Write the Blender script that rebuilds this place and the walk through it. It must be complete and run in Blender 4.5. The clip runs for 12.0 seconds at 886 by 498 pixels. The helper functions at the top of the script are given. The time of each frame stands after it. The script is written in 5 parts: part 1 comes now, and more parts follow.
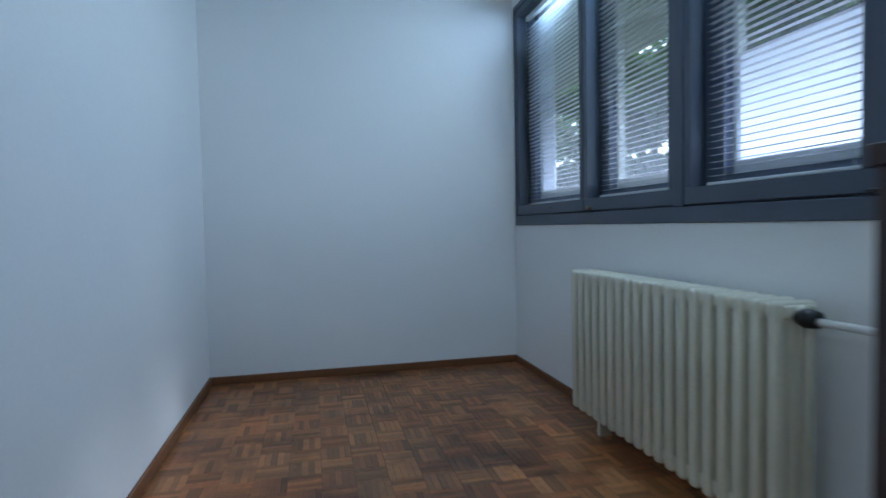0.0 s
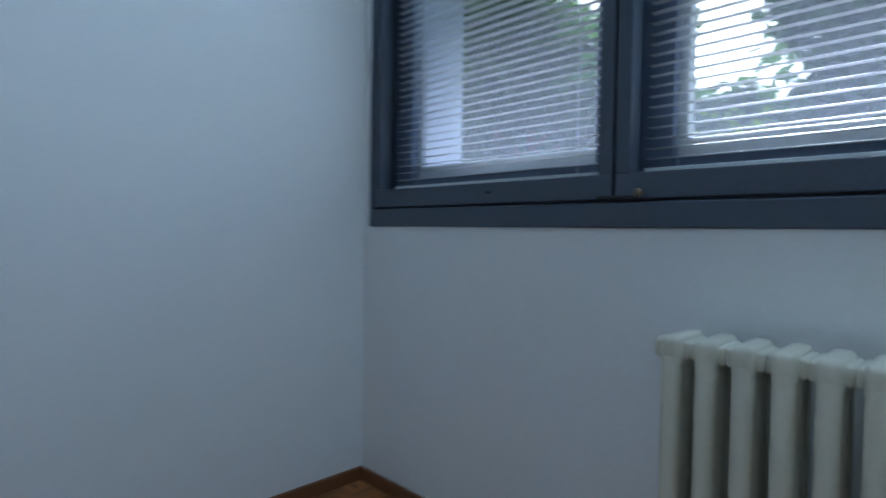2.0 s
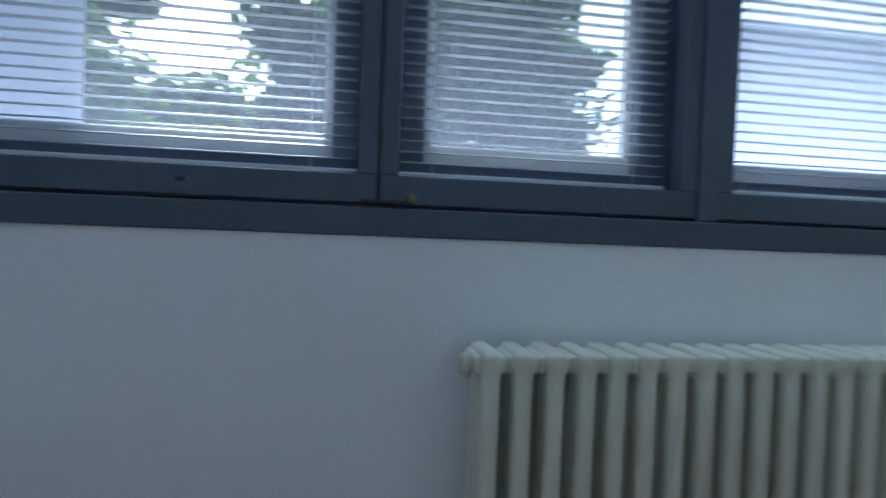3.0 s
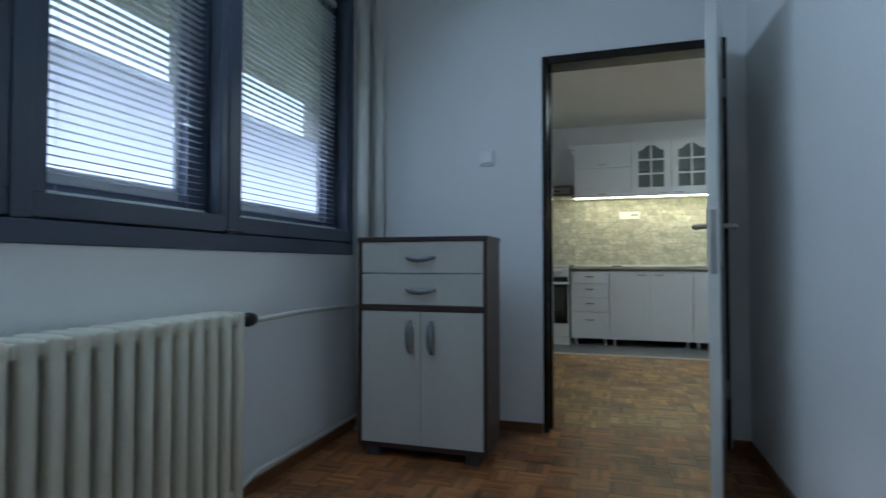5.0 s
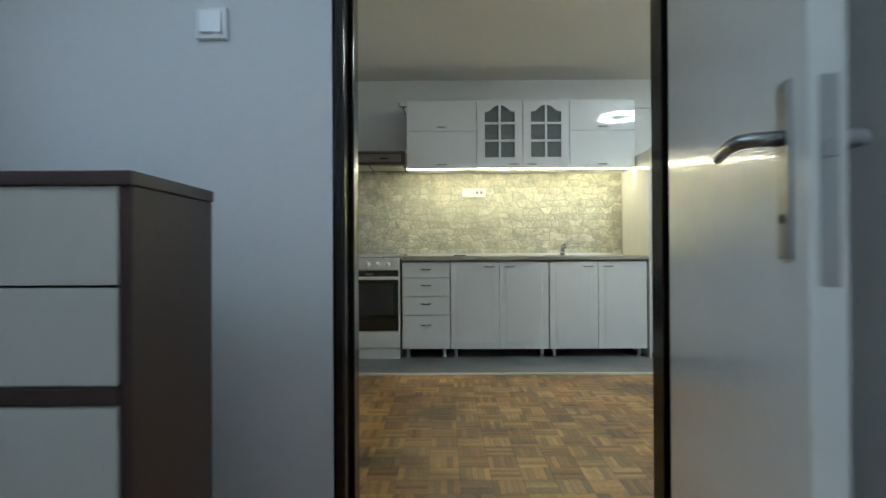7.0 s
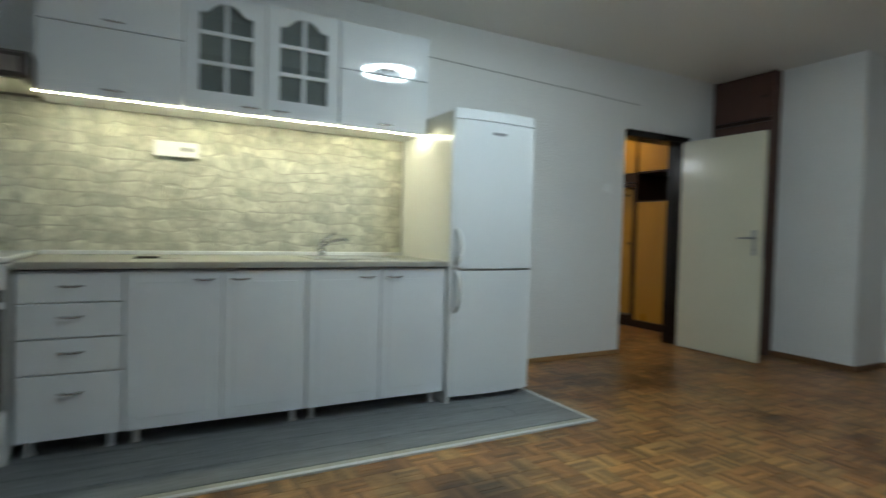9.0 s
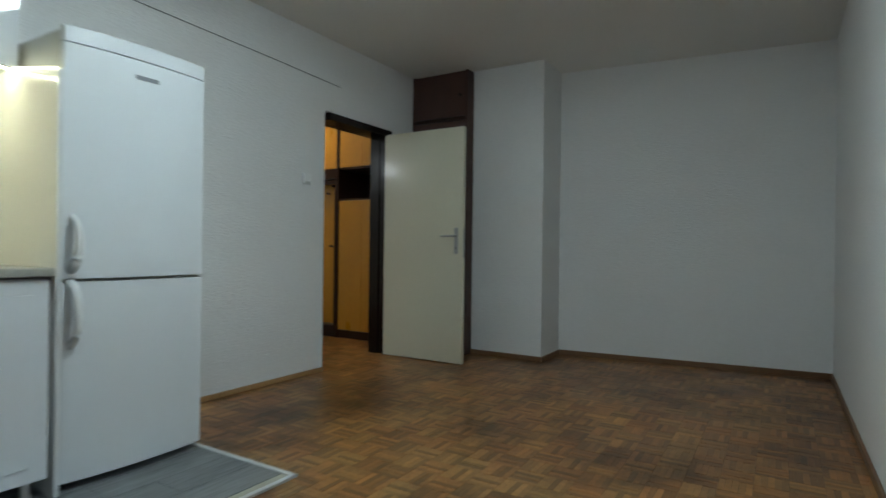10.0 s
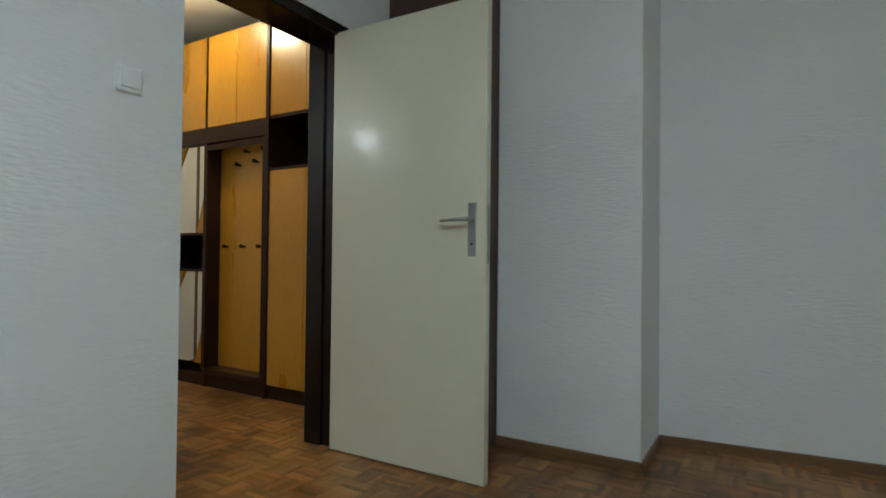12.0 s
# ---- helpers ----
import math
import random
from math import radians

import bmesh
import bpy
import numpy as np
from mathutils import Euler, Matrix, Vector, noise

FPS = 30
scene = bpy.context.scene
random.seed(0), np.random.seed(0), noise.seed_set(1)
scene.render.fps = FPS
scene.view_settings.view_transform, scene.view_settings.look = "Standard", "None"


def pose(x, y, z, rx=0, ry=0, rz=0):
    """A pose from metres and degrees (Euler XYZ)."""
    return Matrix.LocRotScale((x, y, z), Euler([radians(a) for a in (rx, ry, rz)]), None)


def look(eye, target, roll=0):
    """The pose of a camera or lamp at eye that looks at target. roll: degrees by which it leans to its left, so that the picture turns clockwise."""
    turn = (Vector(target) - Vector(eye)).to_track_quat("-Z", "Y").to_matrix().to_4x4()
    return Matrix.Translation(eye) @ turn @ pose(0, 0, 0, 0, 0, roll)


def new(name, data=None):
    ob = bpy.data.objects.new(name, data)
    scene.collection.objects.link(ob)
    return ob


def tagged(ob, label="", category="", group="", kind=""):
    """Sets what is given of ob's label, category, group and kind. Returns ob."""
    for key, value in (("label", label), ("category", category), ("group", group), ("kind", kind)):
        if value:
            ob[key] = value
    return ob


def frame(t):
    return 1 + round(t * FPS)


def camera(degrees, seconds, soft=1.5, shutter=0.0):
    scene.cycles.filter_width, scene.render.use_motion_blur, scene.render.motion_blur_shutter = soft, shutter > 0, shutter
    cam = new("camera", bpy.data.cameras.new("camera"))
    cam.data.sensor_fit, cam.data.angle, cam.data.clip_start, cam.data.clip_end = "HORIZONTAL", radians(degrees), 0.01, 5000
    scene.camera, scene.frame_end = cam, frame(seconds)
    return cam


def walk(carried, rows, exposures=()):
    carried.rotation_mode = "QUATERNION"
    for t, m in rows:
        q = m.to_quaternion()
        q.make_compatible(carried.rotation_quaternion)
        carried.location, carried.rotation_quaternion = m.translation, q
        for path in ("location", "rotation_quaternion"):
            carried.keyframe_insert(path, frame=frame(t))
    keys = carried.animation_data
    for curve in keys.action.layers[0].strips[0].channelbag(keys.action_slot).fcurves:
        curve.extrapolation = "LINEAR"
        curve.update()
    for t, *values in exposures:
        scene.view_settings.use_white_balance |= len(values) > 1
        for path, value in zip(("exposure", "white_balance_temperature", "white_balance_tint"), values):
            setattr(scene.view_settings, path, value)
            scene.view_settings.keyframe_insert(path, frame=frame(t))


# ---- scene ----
cam = camera(77.5, 12.0, shutter=0.4)
EXPOSURE, SKY, SUN = 1.9, 0.15, 3.0
STOPS = ((0.0, 0.07, 6150, 10), (0.5, -0.08, 6150, 10), (1.5, -0.08, 6150, 10), (2.5, -0.08, 6200, 10), (3.0, -0.08, 6150, 10), (3.5, -0.28, 6180, 10), (5.5, -0.2, 6600, 10), (6.5, 0.1, 7050, 10), (8.5, -0.1, 6500, 9), (9.0, -0.2, 6460, 9), (9.5, -0.45, 6450, 9), (10.0, -0.25, 6450, 8), (10.5, -0.05, 6450, 8), (11.0, 0.2, 6500, 8), (11.5, 0.26, 6500, 8), (12.0, 0.2, 6500, 8))
LED, RING, HALL, WIN = 20.0, 20.5, 18.0, 7.0
LAMP_AT, HALL_AT = (-1.9, -2.55), (-4.52, -5.97)
PATH = [
    (0, (0.188, -0.321, 0.972), (0.643, 1.625, 0.888), -1.1),
    (0.5, (0.325, 0.216, 0.964), (0.625, 2.192, 0.878), -1.3),
    (1, (0.362, 0.683, 0.962), (0.634, 2.663, 0.874), -1.1),
    (1.5, (0.240, 1.230, 0.955), (0.999, 3.079, 0.877), 1.2),
    (2, (0.309, 1.652, 0.948), (1.716, 3.072, 0.887), 0.9),
    (2.5, (0.369, 1.963, 1.001), (2.232, 2.682, 0.878), 0.3),
    (3, (0.365, 2.369, 0.972), (2.341, 2.062, 0.923), 2.2),
    (3.5, (0.410, 2.485, 0.936), (2.134, 1.472, 0.953), 2.0),
    (3.7, (0.395, 2.534, 0.914), (1.983, 1.321, 0.979), 0.9),
    (5.3, (0.157, 2.544, 0.914), (0.574, 0.588, 0.955), 0.4),
    (5.5, (0.175, 2.396, 0.928), (0.511, 0.425, 0.966), 0.4),
    (6, (0.226, 1.976, 0.919), (0.443, -0.012, 0.948), 0.5),
    (6.5, (0.282, 1.439, 0.939), (0.324, -0.560, 0.954), 0.7),
    (6.7, (0.242, 1.235, 0.908), (0.269, -0.765, 0.926), 0.1),
    (8.3, (0.281, -0.380, 1.020), (-0.033, -2.355, 0.984), 0.7),
    (8.5, (0.223, -0.528, 1.012), (-0.212, -2.480, 0.984), 0.9),
    (8.8, (0.142, -0.759, 1.052), (-0.523, -2.644, 0.993), 1.2),
    (9, (0.125, -0.895, 1.055), (-0.825, -2.654, 0.997), 1.5),
    (9.5, (-0.129, -1.210, 0.983), (-1.568, -2.599, 0.969), 1.3),
    (10, (-0.480, -1.486, 0.973), (-2.187, -2.528, 0.972), 0.7),
    (10.5, (-0.918, -1.812, 0.895), (-2.709, -2.702, 0.919), 0.5),
    (11, (-1.410, -2.129, 0.905), (-3.220, -2.979, 0.933), 0.45),
    (11.5, (-1.972, -2.457, 0.915), (-3.755, -3.363, 0.942), 0.45),
    (12, (-2.500, -2.751, 0.924), (-4.215, -3.779, 0.955), 0.6),
]
walk(cam, [(t, look(eye, target, roll)) for t, eye, target, roll in PATH], [(t, EXPOSURE + e, kelvin, tint) for t, e, kelvin, tint in STOPS])

# ---- light ----
world = bpy.data.worlds.new("sky")
scene.world = world
world.use_nodes = True
wn = world.node_tree.nodes
sky = wn.new("ShaderNodeTexSky")
sky.sky_type = "NISHITA"
sky.sun_disc = False
sky.sun_elevation = radians(38)
sky.sun_rotation = radians(73)
sky.air_density, sky.dust_density, sky.ozone_density = 1.0, 1.0, 3.0
wn["Background"].inputs["Strength"].default_value = SKY
cloud = wn.new("ShaderNodeHueSaturation")
cloud.inputs["Saturation"].default_value = 0.75
world.node_tree.links.new(sky.outputs[0], cloud.inputs["Color"])
world.node_tree.links.new(cloud.outputs[0], wn["Background"].inputs["Color"])
sun = new("sun", bpy.data.lights.new("sun", "SUN"))
sun.data.energy, sun.data.angle, sun.data.color = SUN, radians(18), (0.74, 0.85, 1.0)
sun.matrix_world = look((30, 6, 24), (0, 0, 0))
for name, x, y, z, length, power in (("window_skylight_1", 1.555, 1.82, 2.335, 2.75, WIN), ("window_skylight_2", 1.835, -2.6, 2.335, 2.6, WIN * 0.03)):
    sl = new(name, bpy.data.lights.new(name, "AREA"))
    sl.data.shape, sl.data.size, sl.data.size_y, sl.data.energy, sl.data.color = "RECTANGLE", length, 0.09, power, (0.50, 0.74, 1.0)
    sl.matrix_world = look((x, y, z), (x - 1.0, y + 0.15 * (2 - int(name[-1])), z - 0.75))

# ---- plan ----
H = 2.625                      # ceiling
OX, OY = 0.06, -0.549           # the small room lies this far from its own corner
AX0, AX1, AY0, AY1 = -0.533 + OX, 1.51 + OX, 0.045 + OY, 3.90 + OY
BX0, BX1, BY0, BY1 = -5.514, 1.85, -4.55, -0.10 + OY    # living room with kitchen
JOGX, JOGY = -0.82, -1.125
PILX, PILY0, PILY1 = -5.01, -3.935, -3.245
WX0, WX1 = -5.455, -5.685     # the far wall runs slightly askew between these


# ---- helpers ----
ORIGIN = {}


def thing(name, base, label, category, group="", kind=""):
    ob = new(name)
    ob.location = base
    ob.empty_display_size = 0.1
    ORIGIN[ob.name] = Vector(base)
    return tagged(ob, label, category, group, kind)


def part(name, bm, material, parent=None, label="", smooth=False, local=False):
    me = bpy.data.meshes.new(name)
    bm.normal_update()
    bm.to_mesh(me)
    bm.free()
    origin = ORIGIN.get(parent.name, Vector((0, 0, 0))) if parent else Vector((0, 0, 0))
    if not local:
        me.transform(Matrix.Translation(-origin))
    me.materials.append(material)
    if smooth:
        for p in me.polygons:
            p.use_smooth = True
    ob = new(name, me)
    ob.parent = parent
    ORIGIN[ob.name] = origin
    return tagged(ob, label)


def struct(name, bm, material, label="", category=""):
    return tagged(part(name, bm, material), label, category, kind="structure")


def box(bm, x0, x1, y0, y1, z0, z1, r=0.0, seg=2):
    x0, x1, y0, y1, z0, z1 = min(x0, x1), max(x0, x1), min(y0, y1), max(y0, y1), min(z0, z1), max(z0, z1)
    m = Matrix.LocRotScale(((x0 + x1) / 2, (y0 + y1) / 2, (z0 + z1) / 2), None, (x1 - x0, y1 - y0, z1 - z0))
    made = bmesh.ops.create_cube(bm, size=1, matrix=m)
    if r:
        edges = list({e for v in made["verts"] for e in v.link_edges})
        bmesh.ops.bevel(bm, geom=edges, offset=r, segments=seg, affect="EDGES", profile=0.5)
    return bm


def boxes(*rows, r=0.0):
    bm = bmesh.new()
    for row in rows:
        box(bm, *row, r=r)
    return bm


def tube(bm, pts, r, seg=12, cap=True):
    pts = [Vector(p) for p in pts]
    rings = []
    for i, p in enumerate(pts):
        d = (pts[min(i + 1, len(pts) - 1)] - pts[max(i - 1, 0)]).normalized()
        up = Vector((0, 0, 1)) if abs(d.z) < 0.9 else Vector((0, 1, 0))
        a = d.cross(up).normalized()
        b = d.cross(a).normalized()
        rr = r[i] if isinstance(r, (list, tuple)) else r
        rings.append([bm.verts.new(p + rr * (math.cos(2 * math.pi * k / seg) * a + math.sin(2 * math.pi * k / seg) * b)) for k in range(seg)])
    for u, v in zip(rings, rings[1:]):
        for k in range(seg):
            bm.faces.new((u[k], v[k], v[(k + 1) % seg], u[(k + 1) % seg]))
    if cap:
        bm.faces.new(rings[0])
        bm.faces.new(list(reversed(rings[-1])))
    bmesh.ops.recalc_face_normals(bm, faces=bm.faces)
    return bm


def prism(plan, z0, z1):
    """An upright block over a plan of corners."""
    bm = bmesh.new()
    lo, hi = ([bm.verts.new((x, y, z)) for x, y in plan] for z in (z0, z1))
    bm.faces.new(lo)
    bm.faces.new(hi)
    for k in range(len(plan)):
        j = (k + 1) % len(plan)
        bm.faces.new((lo[k], lo[j], hi[j], hi[k]))
    bmesh.ops.recalc_face_normals(bm, faces=bm.faces)
    return bm


def tubes(*rows, seg=12):
    bm = bmesh.new()
    for pts, r in rows:
        tube(bm, pts, r, seg)
    return bm


# ---- materials ----
def surface(name, rgb, rough=0.5, metal=0.0, vary=0.06, coarse=1.5, fine=60.0, bump=0.02, coat=0.0, stretch=(1, 1, 1), spread=0.0, uneven=0.25, spec=0.5):
    """Paint or board: colour drifting at two scales, uneven gloss, fine relief; spread varies it from piece to piece."""
    m = bpy.data.materials.new(name)
    m.use_nodes = True
    t = m.node_tree
    n, lk = t.nodes, t.links
    b = n["Principled BSDF"]
    co = n.new("ShaderNodeNewGeometry")
    mp = n.new("ShaderNodeMapping")
    mp.inputs["Scale"].default_value = stretch
    lk.new(co.outputs["Position"], mp.inputs["Vector"])
    big, small = n.new("ShaderNodeTexNoise"), n.new("ShaderNodeTexNoise")
    big.inputs["Scale"].default_value, big.inputs["Detail"].default_value = coarse, 5
    small.inputs["Scale"].default_value, small.inputs["Detail"].default_value = fine, 6
    for tex in (big, small):
        lk.new(mp.outputs[0], tex.inputs["Vector"])
    add = n.new("ShaderNodeMath")
    add.operation = "ADD"
    lk.new(big.outputs["Fac"], add.inputs[0])
    lk.new(small.outputs["Fac"], add.inputs[1])
    mr = n.new("ShaderNodeMapRange")
    mr.inputs["From Min"].default_value, mr.inputs["From Max"].default_value = 0.6, 1.4
    mr.inputs["To Min"].default_value, mr.inputs["To Max"].default_value = 1 - vary, 1 + vary
    lk.new(add.outputs[0], mr.inputs["Value"])
    hsv = n.new("ShaderNodeHueSaturation")
    hsv.inputs["Color"].default_value = (*rgb, 1)
    if spread:
        ob, geo, s = n.new("ShaderNodeObjectInfo"), co, n.new("ShaderNodeMath")
        s.operation = "ADD"
        lk.new(ob.outputs["Random"], s.inputs[0])
        lk.new(geo.outputs["Random Per Island"], s.inputs[1])
        fr = n.new("ShaderNodeMath")
        fr.operation = "FRACT"
        lk.new(s.outputs[0], fr.inputs[0])
        mr2 = n.new("ShaderNodeMapRange")
        mr2.inputs["To Min"].default_value, mr2.inputs["To Max"].default_value = 1 - spread, 1 + spread
        lk.new(fr.outputs[0], mr2.inputs["Value"])
        mul = n.new("ShaderNodeMath")
        mul.operation = "MULTIPLY"
        lk.new(mr.outputs[0], mul.inputs[0])
        lk.new(mr2.outputs[0], mul.inputs[1])
        lk.new(mul.outputs[0], hsv.inputs["Value"])
    else:
        lk.new(mr.outputs[0], hsv.inputs["Value"])
    lk.new(hsv.outputs[0], b.inputs["Base Color"])
    rr = n.new("ShaderNodeMapRange")
    rr.inputs["To Min"].default_value, rr.inputs["To Max"].default_value = max(0.01, rough * (1 - uneven)), min(1, rough * (1 + uneven))
    lk.new(big.outputs["Fac"], rr.inputs["Value"])
    lk.new(rr.outputs[0], b.inputs["Roughness"])
    b.inputs["Metallic"].default_value = metal
    b.inputs["Specular IOR Level"].default_value = spec
    b.inputs["Coat Weight"].default_value = coat
    b.inputs["Coat Roughness"].default_value = 0.06
    if bump:
        bp = n.new("ShaderNodeBump")
        bp.inputs["Strength"].default_value, bp.inputs["Distance"].default_value = min(1, bump * 10), 0.004
        lk.new(small.outputs["Fac"], bp.inputs["Height"])
        lk.new(bp.outputs[0], b.inputs["Normal"])
    return m


def glow(name, rgb, strength):
    m = bpy.data.materials.new(name)
    m.use_nodes = True
    b = m.node_tree.nodes["Principled BSDF"]
    b.inputs["Base Color"].default_value = (*rgb, 1)
    b.inputs["Emission Color"].default_value = (*rgb, 1)
    b.inputs["Emission Strength"].default_value = strength
    return m


def glass(name, tint=(0.9, 0.95, 0.95), clear=0.92):
    """Thin pane: lets light straight through, mirrors at a slant."""
    m = bpy.data.materials.new(name)
    m.use_nodes = True
    n, lk = m.node_tree.nodes, m.node_tree.links
    n.remove(n["Principled BSDF"])
    tr, gl, mix, lw = n.new("ShaderNodeBsdfTransparent"), n.new("ShaderNodeBsdfGlossy"), n.new("ShaderNodeMixShader"), n.new("ShaderNodeLayerWeight")
    tr.inputs["Color"].default_value = (*[c * clear for c in tint], 1)
    gl.inputs["Roughness"].default_value = 0.02
    lw.inputs["Blend"].default_value = 0.5
    pw, mr = n.new("ShaderNodeMath"), n.new("ShaderNodeMapRange")
    pw.operation = "POWER"
    pw.inputs[1].default_value = 6.0
    mr.inputs["To Min"].default_value, mr.inputs["To Max"].default_value = 0.001, 0.4
    lk.new(lw.outputs["Facing"], pw.inputs[0])
    lk.new(pw.outputs[0], mr.inputs["Value"])
    lk.new(mr.outputs[0], mix.inputs[0])
    lk.new(tr.outputs[0], mix.inputs[1])
    lk.new(gl.outputs[0], mix.inputs[2])
    lk.new(mix.outputs[0], n["Material Output"].inputs["Surface"])
    return m


def parquet_material(name="parquet_oak", rgb=(0.305, 0.150, 0.046), lit_area=None, spot=None):
    """Worn oak fingers: tone by finger, long grain, darker trodden patches, satin varnish."""
    m = surface(name, rgb, 0.36, vary=0.30, coarse=1.4, fine=45, bump=0.025, spread=0.44)
    n, lk = m.node_tree.nodes, m.node_tree.links
    b = n["Principled BSDF"]
    geo, tex, ramp, mix = n.new("ShaderNodeNewGeometry"), n.new("ShaderNodeTexNoise"), n.new("ShaderNodeMapRange"), n.new("ShaderNodeMix")
    tex.inputs["Scale"].default_value, tex.inputs["Detail"].default_value, tex.inputs["Roughness"].default_value = 1.7, 7, 0.62
    lk.new(geo.outputs["Position"], tex.inputs["Vector"])
    ramp.inputs["From Min"].default_value, ramp.inputs["From Max"].default_value = 0.49, 0.65
    lk.new(tex.outputs["Fac"], ramp.inputs["Value"])
    mix.data_type, mix.blend_type = "RGBA", "MULTIPLY"
    old = b.inputs["Base Color"].links[0].from_socket
    lk.new(ramp.outputs[0], mix.inputs[0])
    lk.new(old, mix.inputs[6])
    mix.inputs[7].default_value = (0.36, 0.34, 0.36, 1)
    # each square of fingers has its own tone, some redder
    shift, snap, dots, tone = n.new("ShaderNodeVectorMath"), n.new("ShaderNodeVectorMath"), n.new("ShaderNodeTexWhiteNoise"), n.new("ShaderNodeValToRGB")
    shift.inputs[1].default_value = (0.064, 0.034, 0)
    snap.operation = "SNAP"
    snap.inputs[1].default_value = (0.128, 0.128, 9.0)
    lk.new(geo.outputs["Position"], shift.inputs[0])
    lk.new(shift.outputs[0], snap.inputs[0])
    lk.new(snap.outputs[0], dots.inputs["Vector"])
    lk.new(dots.outputs["Value"], tone.inputs["Fac"])
    tone.color_ramp.elements[0].color = (0.66, 0.54, 0.50, 1)
    tone.color_ramp.elements[1].color = (1.12, 1.10, 1.05, 1)
    for at, rgb in ((0.35, (0.95, 0.82, 0.75)), (0.7, (0.86, 0.88, 0.92))):
        tone.color_ramp.elements.new(at).color = (*rgb, 1)
    mix2 = n.new("ShaderNodeMix")
    mix2.data_type, mix2.blend_type = "RGBA", "MULTIPLY"
    mix2.inputs[0].default_value = 1.0
    lk.new(mix.outputs[2], mix2.inputs[6])
    lk.new(tone.outputs[0], mix2.inputs[7])
    last = mix2.outputs[2]
    if lit_area:
        # paler, cooler area with ragged edge: brighter kitchen light put into the colour
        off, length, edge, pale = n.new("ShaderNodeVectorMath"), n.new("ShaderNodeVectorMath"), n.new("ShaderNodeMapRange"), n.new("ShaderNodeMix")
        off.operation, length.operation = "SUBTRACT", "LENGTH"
        off.inputs[1].default_value = (lit_area[0], lit_area[1], 0)
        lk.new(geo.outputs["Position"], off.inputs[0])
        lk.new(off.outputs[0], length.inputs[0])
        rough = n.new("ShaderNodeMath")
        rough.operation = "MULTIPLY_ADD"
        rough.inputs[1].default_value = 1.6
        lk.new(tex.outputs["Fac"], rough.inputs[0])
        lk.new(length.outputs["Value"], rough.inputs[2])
        edge.inputs["From Min"].default_value, edge.inputs["From Max"].default_value = lit_area[2] + 1.5, lit_area[2]
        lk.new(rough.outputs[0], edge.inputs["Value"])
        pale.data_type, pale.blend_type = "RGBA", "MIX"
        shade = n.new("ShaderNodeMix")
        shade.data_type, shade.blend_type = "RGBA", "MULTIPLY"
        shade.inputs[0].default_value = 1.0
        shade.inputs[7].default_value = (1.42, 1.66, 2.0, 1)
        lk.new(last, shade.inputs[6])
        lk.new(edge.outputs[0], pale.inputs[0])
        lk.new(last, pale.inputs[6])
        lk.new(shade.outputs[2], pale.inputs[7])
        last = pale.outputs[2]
    if spot:
        # one dark soaked-in stain
        off, length, edge, dark = n.new("ShaderNodeVectorMath"), n.new("ShaderNodeVectorMath"), n.new("ShaderNodeMapRange"), n.new("ShaderNodeMix")
        off.operation, length.operation = "SUBTRACT", "LENGTH"
        off.inputs[1].default_value = (spot[0], spot[1], 0)
        lk.new(geo.outputs["Position"], off.inputs[0])
        lk.new(off.outputs[0], length.inputs[0])
        ragged = n.new("ShaderNodeMath")
        ragged.operation = "MULTIPLY_ADD"
        ragged.inputs[1].default_value = 0.5
        lk.new(tex.outputs["Fac"], ragged.inputs[0])
        lk.new(length.outputs["Value"], ragged.inputs[2])
        edge.inputs["From Min"].default_value, edge.inputs["From Max"].default_value = spot[2] + 0.35, spot[2] + 0.2
        lk.new(ragged.outputs[0], edge.inputs["Value"])
        dark.data_type, dark.blend_type = "RGBA", "MULTIPLY"
        dark.inputs[7].default_value = (0.36, 0.36, 0.42, 1)
        lk.new(edge.outputs[0], dark.inputs[0])
        lk.new(last, dark.inputs[6])
        last = dark.outputs[2]
    lk.new(last, b.inputs["Base Color"])
    return m


M_WALL = surface("wall_paint", (0.86, 0.86, 0.855), 0.75, vary=0.03, coarse=0.8, fine=60, bump=0.010, stretch=(1, 1, 1.5))
M_WALLB = surface("brushed_wall_paint", (0.80, 0.80, 0.80), 0.75, vary=0.035, coarse=0.8, fine=24, bump=0.056, stretch=(1, 1, 3.6))
M_CEIL = surface("ceiling_paint", (0.80, 0.79, 0.76), 0.85, vary=0.03, coarse=0.6, fine=70, bump=0.02)
SPOT = (-1.1, -2.78, 0.16)
# boards nearer the kitchen are painted lighter, as if better lit
M_PARQ = parquet_material(lit_area=(-0.1, -2.2, 2.1), spot=SPOT)
M_PARQA = parquet_material("parquet_red_oak", (0.36, 0.148, 0.052))
M_SUB = surface("parquet_bed", (0.035, 0.02, 0.012), 0.8)
M_SKIRT = surface("skirting_wood", (0.19, 0.075, 0.03), 0.45, vary=0.2, coarse=3, fine=50, stretch=(1, 1, 5))
M_SKIRTB = surface("skirting_oak", (0.36, 0.21, 0.09), 0.45, vary=0.2, coarse=3, fine=50, stretch=(1, 1, 5))
M_SKIRTC = surface("skirting_worn", (0.19, 0.10, 0.048), 0.45, vary=0.2, coarse=3, fine=50, stretch=(1, 1, 5))
M_FRAME = surface("window_frame_paint", (0.065, 0.082, 0.118), 0.38, vary=0.1, coarse=3, fine=80, bump=0.015)
M_TAUPE = surface("taupe_frame_paint", (0.115, 0.108, 0.102), 0.38, vary=0.1, coarse=3, fine=80, bump=0.015)
M_LINING = surface("window_lining_paint", (0.19, 0.225, 0.33), 0.45, vary=0.08)
M_OUTSASH = surface("outer_sash_paint", (0.74, 0.76, 0.78), 0.4, vary=0.06)
